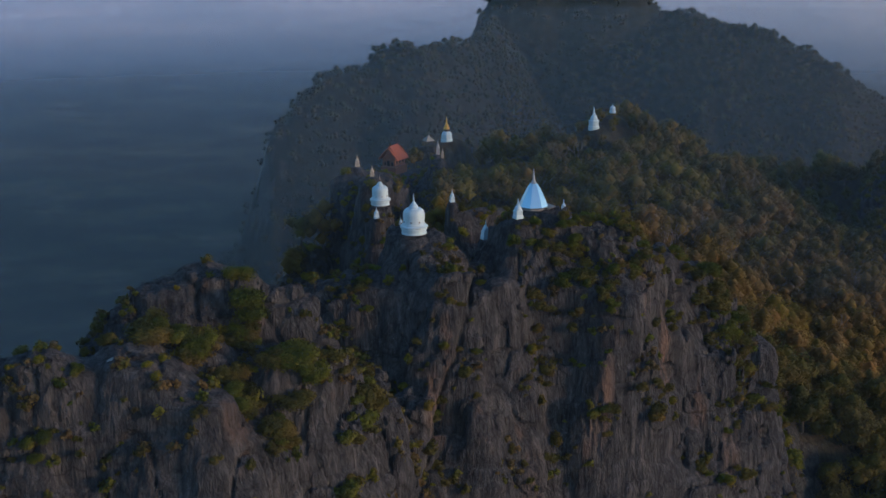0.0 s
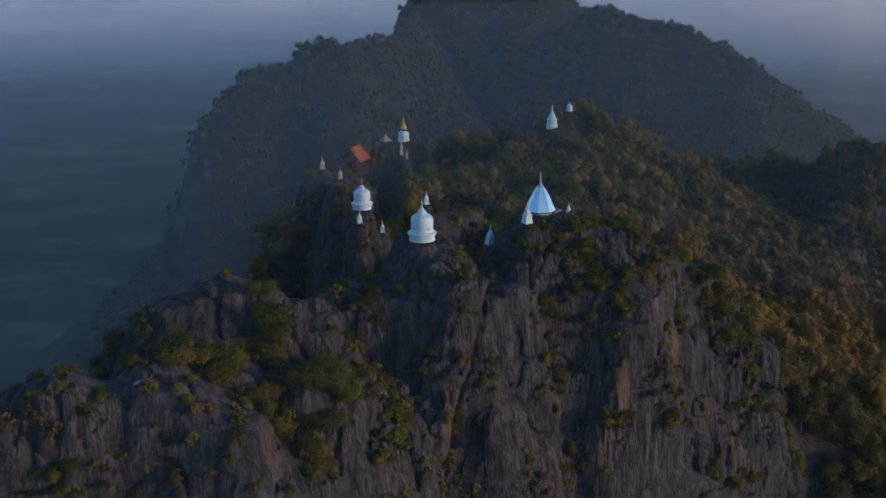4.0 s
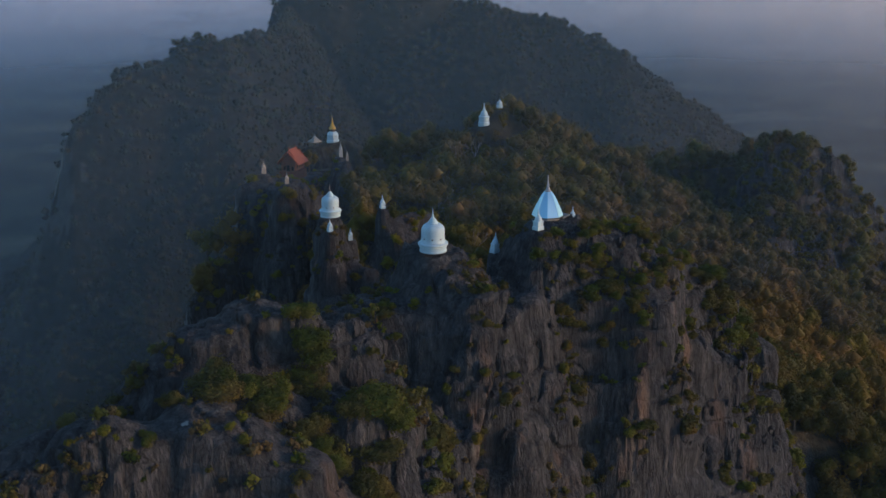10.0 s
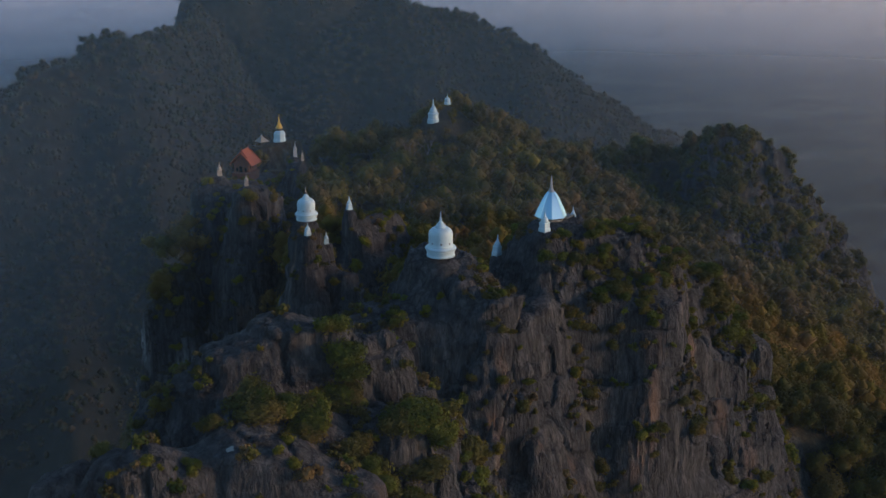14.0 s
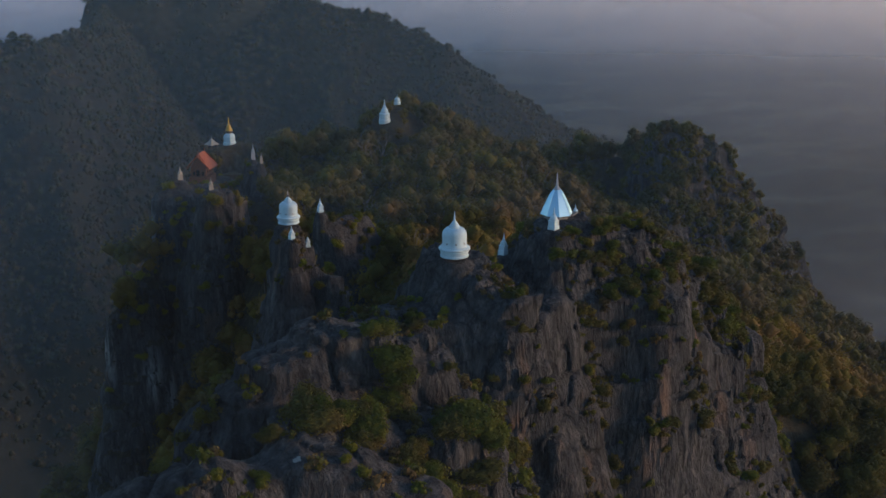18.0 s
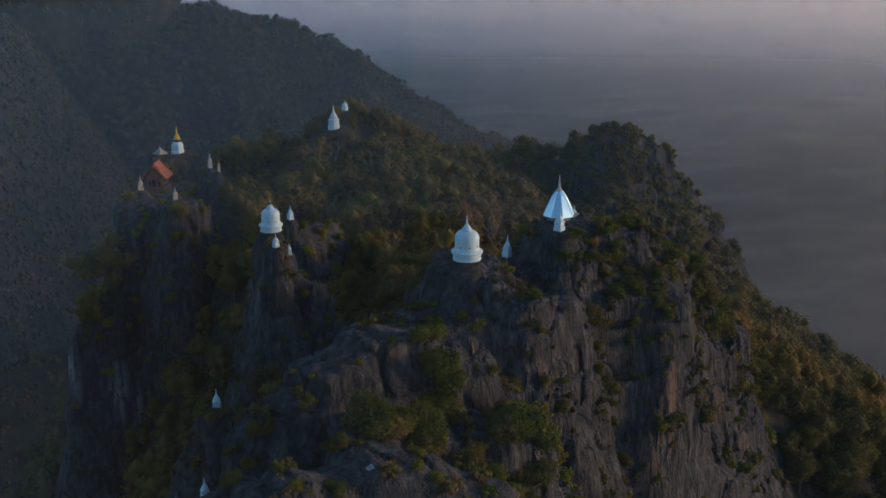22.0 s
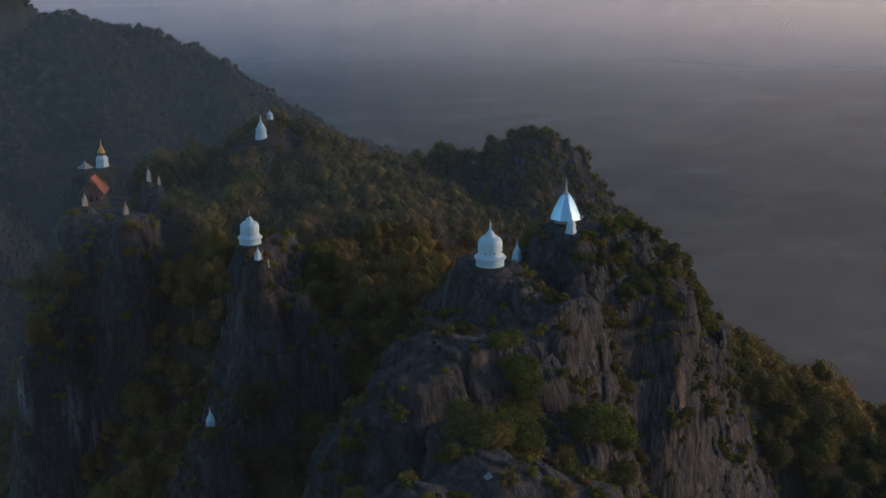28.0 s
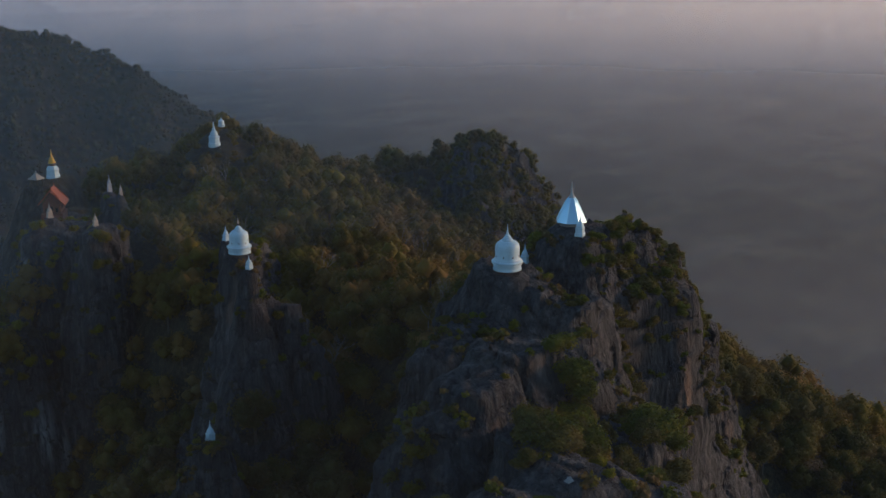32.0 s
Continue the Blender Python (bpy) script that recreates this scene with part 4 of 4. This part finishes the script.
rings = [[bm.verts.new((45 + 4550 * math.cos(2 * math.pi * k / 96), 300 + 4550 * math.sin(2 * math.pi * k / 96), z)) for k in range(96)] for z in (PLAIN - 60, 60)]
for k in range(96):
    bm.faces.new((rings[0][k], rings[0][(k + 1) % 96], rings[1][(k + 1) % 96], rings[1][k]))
tagged(part("backdrop", bm, FAR_HAZE), "glowing ring painted as pale hazy distance beyond the plain", "backdrop", kind="structure")


# ---------------------------------------------------------------- shrines in place
bell_shrine(pose(-4.85, 173.8, 14.45, 0, 0, 10), 0.96, "large white bell-shaped stupa on a bare crag", WHITE, "bell stupas")
bell_shrine(pose(-15.0, 236.8, 4.75, 0, 0, 40), 0.96, "white bell-shaped stupa with dark-collared spire on a rock pinnacle", CREAM, "bell stupas")
metal_roof_shrine(pose(14.3, 181.8, 16.3, 0, 0, 8))
gold_shrine(pose(-3.5, 376.2, -5.7) @ Matrix.Diagonal((0.86, 0.86, 1, 1)))
hut(pose(-9.4, 372.2, -6.4, 0, 0, 30))
hall(pose(-18.1, 330.8, -4.9, 0, 0, 62) @ Matrix.Diagonal((0.76, 0.76, 0.76, 1)))
SMALL = "small stupas on the crags"
small_shrine(pose(-15.5, 232.2, 3.1, 0, 0, 20), 2.3, WHITE, "small white stupa on a pinnacle shoulder", SMALL, fat=1.15)
small_shrine(pose(-10.9, 239.6, -0.9), 2.4, WHITE, "small white stupa on a narrow rock", SMALL)
small_shrine(pose(-0.3, 273.4, -2.8, 0, 0, 15), 3.1, WHITE, "small white stupa on a rock among trees", SMALL)
small_shrine(pose(6.4, 183.4, 11.3, 0, 4, 30), 3.0, WHITE, "small pale blue-white stupa beside the crag", SMALL)
small_shrine(pose(11.6, 176.9, 16.25, 0, 0, 30), 3.1, WHITE, "small white square stupa before the metal-roofed shrine", SMALL, fat=1.1)
small_shrine(pose(19.6, 186.2, 14.9), 2.2, WHITE, "small white stupa behind the metal-roofed shrine", SMALL)
small_shrine(pose(-31.4, 217, -20.0), 3.6, WHITE, "white stupa on a low ledge above the gully", SMALL)
small_shrine(pose(-36.0, 209, -32.0), 3.7, WHITE, "white stupa low in the wooded gully", SMALL)
small_shrine(pose(-26.5, 307, -0.5), 3.3, CREAM, "weathered ochre stupa at the cliff edge", SMALL)
small_shrine(pose(-21.3, 292.8, -0.3), 2.8, CREAM, "weathered ochre stupa at the cliff top", SMALL)
small_shrine(pose(-5.1, 327.7, -0.6), 3.8, GREYW, "grey weathered stupa on a rock in the forest", SMALL, fat=0.7)
small_shrine(pose(-3.7, 324, -1.1), 2.6, CREAM, "slim weathered stupa on a rock in the forest", SMALL, fat=0.7)
small_shrine(pose(44.4, 373.0, -1.0), 7.1, WHITE, "tall white tiered stupa on the wooded summit", SMALL, sides=12)
bell_shrine(pose(51.6, 382.8, 2.5), 0.5, "small white bell-shaped stupa on the wooded summit", WHITE, "bell stupas")


# ---------------------------------------------------------------- shrubs and trees
def crown_mesh(name, seed, radius, flat, lobes, leaves, size, mat):
    v, q = leaf_cloud(np.random.default_rng(seed), radius, flat, lobes, leaves, size, core=0.55, lean=0.3)
    return mesh_from(name, v, q, mat, smooth=True)


SHRUBS = [crown_mesh("shrub", 10 + k, 1.0, 0.7, 7 + k % 3, 900, 0.11, (LEAF, LEAF_FRESH, LEAF)[k % 3]) for k in range(6)]
BIG_SHRUBS = [crown_mesh("shrub", 30 + k, 2.4, 0.75, 13, 3200, 0.14, (LEAF_FRESH, LEAF)[k % 2]) for k in range(4)]


def shrub(x, y, z, size, meshes=SHRUBS, label="green shrub rooted in cracks of the limestone"):
    ob = new("shrub", meshes[int(rng.integers(len(meshes)))])
    ob.matrix_world = pose(x, y, z, 0, 0, float(rng.uniform(0, 360))) @ Matrix.Diagonal((size * float(rng.uniform(0.8, 1.35)), size * float(rng.uniform(0.8, 1.2)), size * float(rng.uniform(0.65, 1.05)), 1))
    return tagged(ob, label, "shrub", "shrubs on the crags")


def seat(x, y):
    """Height of the rock surface at a place."""
    best = -1e9
    for _, v in rock_points:
        near = v[(np.abs(v[:, 0] - x) < 0.8) & (np.abs(v[:, 1] - y) < 0.8)]
        if len(near):
            best = max(best, float(np.percentile(near[:, 2], 85)))
    return best


# the thickets on the foremost crag and along the cliff tops
for x, y, count, spread, size in ((-25.0, 138.8, 6, 1.3, 1.0), (-25.6, 137.0, 4, 1.0, 1.0), (-34.5, 131.2, 6, 1.8, 1.05), (-30, 131.2, 7, 2.2, 1.1), (-18.6, 132, 8, 2.4, 1.3), (-15.4, 132.4, 3, 1.2, 0.95), (-25.2, 129.5, 6, 1.8, 0.85),
                                  (-24, 126, 4, 1.6, 0.8), (-19, 126, 5, 2.0, 0.9), (-42.2, 122.5, 2, 0.7, 0.5), (-40.4, 128.5, 2, 0.9, 0.5), (-46, 118, 3, 1.2, 0.6),
                                  (24, 181.5, 6, 2.4, 0.5), (29, 180, 5, 2.0, 0.5), (20, 176, 5, 2.6, 0.55), (-12, 167, 4, 2.0, 0.5), (40, 187, 6, 2.6, 0.75), (45, 189, 6, 3.0, 0.8)):
    for _ in range(count):
        a, d = rng.uniform(0, 2 * math.pi), spread * math.sqrt(rng.uniform(0, 1))
        sx, sy = x + d * math.cos(a), y + d * math.sin(a)
        shrub(sx, sy, seat(sx, sy) + 0.5 * size, size * float(rng.uniform(0.6, 1.1)), BIG_SHRUBS, "bright green leafy thicket on a rock ledge")

# scattered shrubs on ledges and in cracks
bushy = [thinned(*leaf_cloud(np.random.default_rng(310 + k), 1.0, 0.7, 7, 640, 0.13)) for k in range(5)]
bush_spots = []
for (ob, v), count in zip(rock_points, (50, 130, 25, 15)):
    rock, soil = heights(v[:, 0], v[:, 1])
    n = np.zeros(len(v) * 3, np.float32)
    ob.data.vertices.foreach_get("normal", n)
    n = n.reshape(-1, 3)
    damp = vnoise(v[:, 0] / 8, v[:, 1] / 8, v[:, 2] / 10 + 6)
    chance = np.where(rock > soil, 1, 0) * (np.clip(n[:, 2], 0, 1) + 0.10) * np.clip(damp + 0.25, 0, 1) * (v[:, 2] > -45) * (calm(v[:, 0], v[:, 1]) > 0.7)
    pick = rng.choice(len(v), count, replace=False, p=chance / chance.sum())
    for x, y, z in v[pick]:
        s = float(rng.uniform(0.5, 1.5))
        bush_spots.append((x, y, z + 0.25 * s, s, rng.uniform(0, 6.28), rng.integers(5)))
for block, x0, x1, y0, y1, z0, z1, count in ((3, -32, -8, 288, 345, -16, 1, 60), (3, -6, 16, 266, 286, -22, -3, 40), (2, -24, -2, 226, 245, -22, 0, 14), (3, -46, -20, 284, 330, -60, -16, 30)):
    v = rock_points[block][1]
    inside = (v[:, 0] > x0) & (v[:, 0] < x1) & (v[:, 1] > y0) & (v[:, 1] < y1) & (v[:, 2] > z0) & (v[:, 2] < z1) & (calm(v[:, 0], v[:, 1]) > 0.75)
    for x, y, z in v[rng.choice(np.nonzero(inside)[0], count, replace=False)]:
        bush_spots.append((x, y, z + 0.2, rng.uniform(0.9, 2.2), rng.uniform(0, 6.28), rng.integers(5)))
joined("small_shrubs", bushy, bush_spots[::2], LEAF, "olive green small shrubs scattered over the crags", "shrubs")
joined("small_shrubs", bushy, bush_spots[1::2], LEAF_FRESH, "fresh green small shrubs scattered over the crags", "shrubs")

# bushes crowding parts of the cliffs: block, ranges of x, y and z, count, size
for block, x0, x1, y0, y1, z0, z1, count, small, large in ((1, 13, 28, 165, 178, -7, 13, 44, 0.6, 1.6), (1, 8, 34, 172, 186, 8, 16, 30, 0.6, 1.6), (1, 30, 54, 172, 186, -34, 4, 36, 0.6, 1.8), (1, 35, 62, 184, 195, -36, 9, 60, 0.9, 2.3), (1, 12, 34, 160, 176, -34, -8, 20, 0.7, 2.0),
                                                          (1, -16, 6, 158, 176, -8, 13, 46, 0.4, 1.2), (1, -20, 6, 150, 165, -34, -8, 16, 0.8, 2.0), (0, -26, -9, 128, 152, -20, 8, 36, 0.9, 2.2), (0, -62, -28, 108, 132, -18, 9, 16, 0.6, 1.6)):
    ob, v = rock_points[block]
    damp = vnoise(v[:, 0] / 5, v[:, 1] / 5, v[:, 2] / 7 + 21)
    inside = (v[:, 0] > x0) & (v[:, 0] < x1) & (v[:, 1] > y0) & (v[:, 1] < y1) & (v[:, 2] > z0) & (v[:, 2] < z1) & (damp > 0.12) & (calm(v[:, 0], v[:, 1]) > 0.7)
    picks = np.nonzero(inside)[0]
    for x, y, z in v[rng.choice(picks, min(count, len(picks)), replace=False)]:
        s = float(rng.uniform(small, large))
        shrub(x, y, z + 0.2 * s, s)

# small tufts between them
tufts = [leaf_cloud(np.random.default_rng(200 + k), 0.7, 0.7, 3, 84, 0.14) for k in range(4)]
for mat, tint in ((LEAF, "green"), (LEAF_FRESH, "bright green"), (LEAF_DRY, "dry brown")):
    tuft_spots = []
    for (ob, v), count in zip(rock_points, (130, 340, 90, 70)):
        rock, soil = heights(v[:, 0], v[:, 1])
        n = np.zeros(len(v) * 3, np.float32)
        ob.data.vertices.foreach_get("normal", n)
        up = n.reshape(-1, 3)[:, 2]
        damp = vnoise(v[:, 0] / 7, v[:, 1] / 7, v[:, 2] / 9 + 6)
        chance = np.where(rock > soil, 1, 0) * (np.clip(up, 0, 1) + 0.06) * np.clip(damp + 0.2, 0, 1) * (v[:, 2] > -45) * (calm(v[:, 0], v[:, 1]) > 0.4)
        for x, y, z in v[rng.choice(len(v), count, replace=False, p=chance / chance.sum())]:
            tuft_spots.append((x, y, z + 0.15, rng.uniform(0.6, 1.9), rng.uniform(0, 6.28), rng.integers(4)))
    joined("rock_plants", tufts, tuft_spots, mat, tint + " small plants in the cracks of the crags", "plants")

# forest trees
kinds = [leaf_cloud(np.random.default_rng(60 + k), 2.6, 0.9 + 0.12 * (k % 3), 14, 2100, 0.13, core=0.66, lean=0.3) for k in range(6)]
thin_kinds = [thinned(*leaf_cloud(np.random.default_rng(70 + k), 2.6, 0.9 + 0.12 * (k % 3), 10, 760, 0.2, core=0.66, lean=0.3)) for k in range(6)]
far_kinds = [thinned(*leaf_cloud(np.random.default_rng(170 + k), 2.6, 0.9 + 0.12 * (k % 3), 9, 430, 0.27, core=0.66, lean=0.3)) for k in range(6)]
trunks = [limbs(np.random.default_rng(80 + k), 3.2, 0.16, 1.3, 3) for k in range(6)]
bare_trunks = [limbs(np.random.default_rng(90 + k), 3.2, 0.16, 1.3, 0) for k in range(6)]
spots = []
gx, gy = np.meshgrid(np.arange(-80, 250, 5.5), np.arange(140, 450, 5.5), indexing="ij")
gx = (gx + rng.uniform(-1.5, 1.5, gx.shape)).ravel()
gy = (gy + rng.uniform(-1.5, 1.5, gy.shape)).ravel()
rock, soil = heights(gx, gy)
tops = np.maximum(rock, soil)
steep = np.hypot(np.maximum(*heights(gx + 1.5, gy)) - tops, np.maximum(*heights(gx, gy + 1.5)) - tops) / 1.5
for x, y, zr, zs, st in zip(gx, gy, rock, soil, steep):
    z = max(zr, zs)
    stony = zr > zs + 0.6
    if z < -120 or (y < 198 and (stony or x < 36)):
        continue
    if stony and not (z < -16 and st < 2.0) and rng.uniform() > (1.0 if abs(x - 48) < 14 else 0.9 if x > 130 else 0.8 if x > 100 else 0.55 if y > 345 and x > -15 else 0.2 if x > 10 else 0.04):
        continue
    if (abs(x + 17) < 10 and 290 < y < 344) or (abs(x + 1) < 4.5 and 258 < y < 276) or (abs(x + 8) < 15 and 352 < y < 392) or ((x - 44) ** 2 + (y - 372) ** 2 < 12) or ((x - 52) ** 2 + (y - 382) ** 2 < 16):
        continue
    if min((x - a) ** 2 + (y - b) ** 2 for a, b in ((-4.9, 173.8), (6.4, 183), (-15, 237), (-0.3, 273.4), (-18, 331), (-5, 327), (-4, 324), (-21, 293), (-26.5, 307), (-31.4, 217), (-36.0, 209), (44, 373), (52, 383), (-3, 376), (-9, 372))) < 22:
        continue
    size = float(np.clip(rng.lognormal(0.42, 0.32), 0.7, 2.5))
    if (abs(x - 46) < 12 and 364 < y < 392) or (abs(x) < 12 and 352 < y < 372):
        size = min(size, 0.8)
    if stony and x > 130:
        size, z = min(size, 1.0), z - 2.0
        if x > 162 and rng.uniform() < 0.55:
            continue
    spots.append((x, y, z, size, float(rng.uniform(0, 6.28)), int(rng.integers(6)), float(rng.uniform())))

# low trees clinging to the eastern peak
gx, gy = np.meshgrid(np.arange(130, 216, 1.6), np.arange(346, 402, 1.6), indexing="ij")
gx, gy = (gx + rng.uniform(-1, 1, gx.shape)).ravel(), (gy + rng.uniform(-1, 1, gy.shape)).ravel()
rock, soil = heights(gx, gy)
for x, y, zr, zs in zip(gx, gy, rock, soil):
    if zr > zs and zr > -95 and rng.uniform() < (0.62 if x < 160 else 0.28):
        spots.append((x, y, zr - 1.8, float(rng.uniform(0.5, 1.2)), float(rng.uniform(0, 6.28)), int(rng.integers(6)), float(rng.uniform(0, 0.85))))

crown_meshes = [[mesh_from("crown", v, q, mat, smooth=True) for v, q in kinds] for mat in (LEAF_DARK, LEAF, LEAF_DRY)]
trunk_meshes = [mesh_from("trunk", v, q, BARK) for v, q in trunks]
dryness = vnoise(np.array([s[0] for s in spots]) / 30, np.array([s[1] for s in spots]) / 30, 12.0)
order = sorted(range(len(spots)), key=lambda k: spots[k][1] + 0.35 * abs(spots[k][0]))
# leafless trees standing among the others
bare_meshes = [mesh_from("bare_tree", *branching(np.random.default_rng(400 + k), 9.0, 0.17), PALE_BARK) for k in range(5)]
for n in range(46):
    x, y = float(rng.uniform(-6, 120)), float(rng.uniform(205, 385))
    if abs(x - 46) < 14 and y > 360 or x < 14 and y > 265:
        continue
    ob = new("bare_tree", bare_meshes[n % 5])
    ob.matrix_world = pose(x, y, ground_height(x, y) - 0.2, 0, 0, float(rng.uniform(0, 360))) @ Matrix.Diagonal((1.1, 1.1, float(rng.uniform(0.9, 1.3)), 1))
    tagged(ob, "leafless tree with pale dry branches in the forest", "tree", "leafless trees")
WORDS = ("dark green forest tree on the hillside", "olive green forest tree on the hillside", "brown dry-leaved forest tree on the hillside")
rest = [[], [], []]
for rank, k in enumerate(order):
    x, y, z, size, turn, n, luck = spots[k]
    tone = 2 if luck + 0.5 * dryness[k] > (0.88 if y > 235 else 1.12) else (1 if luck > 0.42 else 0)
    lift = 1.6 * size
    if rank < 300:
        t = thing("tree", pose(x, y, z, 0, 0, math.degrees(turn)) @ Matrix.Diagonal((size, size, size, 1)), WORDS[tone], "tree", "forest trees")
        c = new("crown", crown_meshes[tone][n])
        c.parent, c.location = t, (0, 0, 2.3)
        w = new("trunk", trunk_meshes[n])
        w.parent = t
    else:
        rest[tone].append((x, y, z + 2.3 * size, size, turn, n))
for tone, (mat, label) in enumerate(((LEAF_DARK, "dark green forest canopy"), (LEAF, "olive forest canopy"), (LEAF_DRY, "dry brown forest canopy"))):
    joined("forest", thin_kinds, [s for s in rest[tone] if s[1] < 300], mat, label + " covering the hillside", "forest")
    joined("forest", far_kinds, [s for s in rest[tone] if s[1] >= 300], mat, label + " on the upper ridge", "forest")
joined("tree_trunks", bare_trunks, [(x, y, z - 2.3 * s, s, a, n) for r in rest for x, y, z, s, a, n in r], BARK, "grey trunks of the hillside forest", "forest")

# lower woods on the flanks and the far mountain's canopy
coarse = [thinned(*leaf_cloud(np.random.default_rng(140 + k), 4.2, 0.8, 3, 60, 0.62, core=0.75)) for k in range(5)]
gx, gy = np.meshgrid(np.arange(-150, 400, 7), np.arange(120, 560, 7), indexing="ij")
gx, gy = (gx + rng.uniform(-2.6, 2.6, gx.shape)).ravel(), (gy + rng.uniform(-2.6, 2.6, gy.shape)).ravel()
rock, soil = heights(gx, gy)
z = np.maximum(rock, soil)
inside = (gx > -80) & (gx < 250) & (gy > 140) & (gy < 450) & (z > -120)
keep = ~inside & (z > -200) & ~((gy < 190) & (gx < 40) & (gx > -70))
joined("flank_woods", coarse, [(x, y, h + 2.0, rng.uniform(0.7, 1.4), rng.uniform(0, 6.28), rng.integers(5)) for x, y, h in zip(gx[keep], gy[keep], z[keep])], LEAF_DARK, "dark woods on the lower hillside", "forest")
gx, gy = np.meshgrid(np.arange(-330, 820, 10.0), np.arange(960, 1760, 10.0), indexing="ij")
gx, gy = (gx + rng.uniform(-5, 5, gx.shape)).ravel(), (gy + rng.uniform(-5, 5, gy.shape)).ravel()
fz = far_height(gx, gy)
sl = np.abs(far_height(gx + 4, gy) - fz) + np.abs(far_height(gx, gy + 4) - fz)
cliffs = (gx > 232) & (gx < 275) & (gy > 1600) & (fz > -90) & (sl > 9)
keep = (fz > PLAIN + 8) & ((sl < 9) | (rng.uniform(size=len(gx)) < 0.9)) & ~cliffs
spots = [(x, y, h + 3.0, np.clip(rng.lognormal(0.45, 0.28), 0.9, 3.0), rng.uniform(0, 6.28), rng.integers(5)) for x, y, h in zip(gx[keep], gy[keep], fz[keep])]
gx, gy = np.meshgrid(np.arange(-230, 120, 6.0), np.arange(1040, 1480, 6.0), indexing="ij")
gx, gy = (gx + rng.uniform(-2, 2, gx.shape)).ravel(), (gy + rng.uniform(-2, 2, gy.shape)).ravel()
fz = far_height(gx, gy)
sl = np.abs(far_height(gx + 4, gy) - fz) + np.abs(far_height(gx, gy + 4) - fz)
keep = (sl > 4) & (fz > -330) & (rng.uniform(size=len(gx)) < 0.8) & (gx > -185)
spots += [(x, y, h + 1.5, rng.uniform(1.0, 2.0), rng.uniform(0, 6.28), rng.integers(5)) for x, y, h in zip(gx[keep], gy[keep], fz[keep])]
far_crowns = [thinned(*leaf_cloud(np.random.default_rng(150 + k), 4.2, 0.8, 3, 42, 0.8, core=0.82, lean=0.3)) for k in range(5)]
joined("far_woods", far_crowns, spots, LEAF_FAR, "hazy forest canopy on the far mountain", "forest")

# white bird lime on the bare tops
ob, v = rock_points[0]
me = ob.data
centre, facing, corners = np.zeros(len(me.polygons) * 3, np.float32), np.zeros(len(me.polygons) * 3, np.float32), np.zeros(len(me.loops), np.int32)
me.polygons.foreach_get("center", centre)
me.polygons.foreach_get("normal", facing)
me.loops.foreach_get("vertex_index", corners)
centre, facing, corners = centre.reshape(-1, 3), facing.reshape(-1, 3), corners.reshape(-1, 4)
for x, y, z, reach in ((-38.4, 124.2, 13.3, 0.7), (-48.5, 128.6, 10.7, 0.45)):
    away = np.hypot(centre[:, 0] - x, centre[:, 1] - y)
    pick = np.nonzero((away < reach) & (facing[:, 2] > 0.25) & (vnoise(centre[:, 0] * 1.1, centre[:, 1] * 1.1, centre[:, 2]) > 0.9 * away / reach - 0.35))[0]
    if len(pick) == 0:
        continue
    p = v[corners[pick]] + facing[pick][:, None, :] * 0.02
    patch = new("bird_lime", mesh_from("bird_lime", p.reshape(-1, 3), np.arange(4 * len(pick)).reshape(-1, 4), CONC, smooth=False))
    tagged(patch, "pale bird lime splashed on bare rock", "stain", kind="stuff")
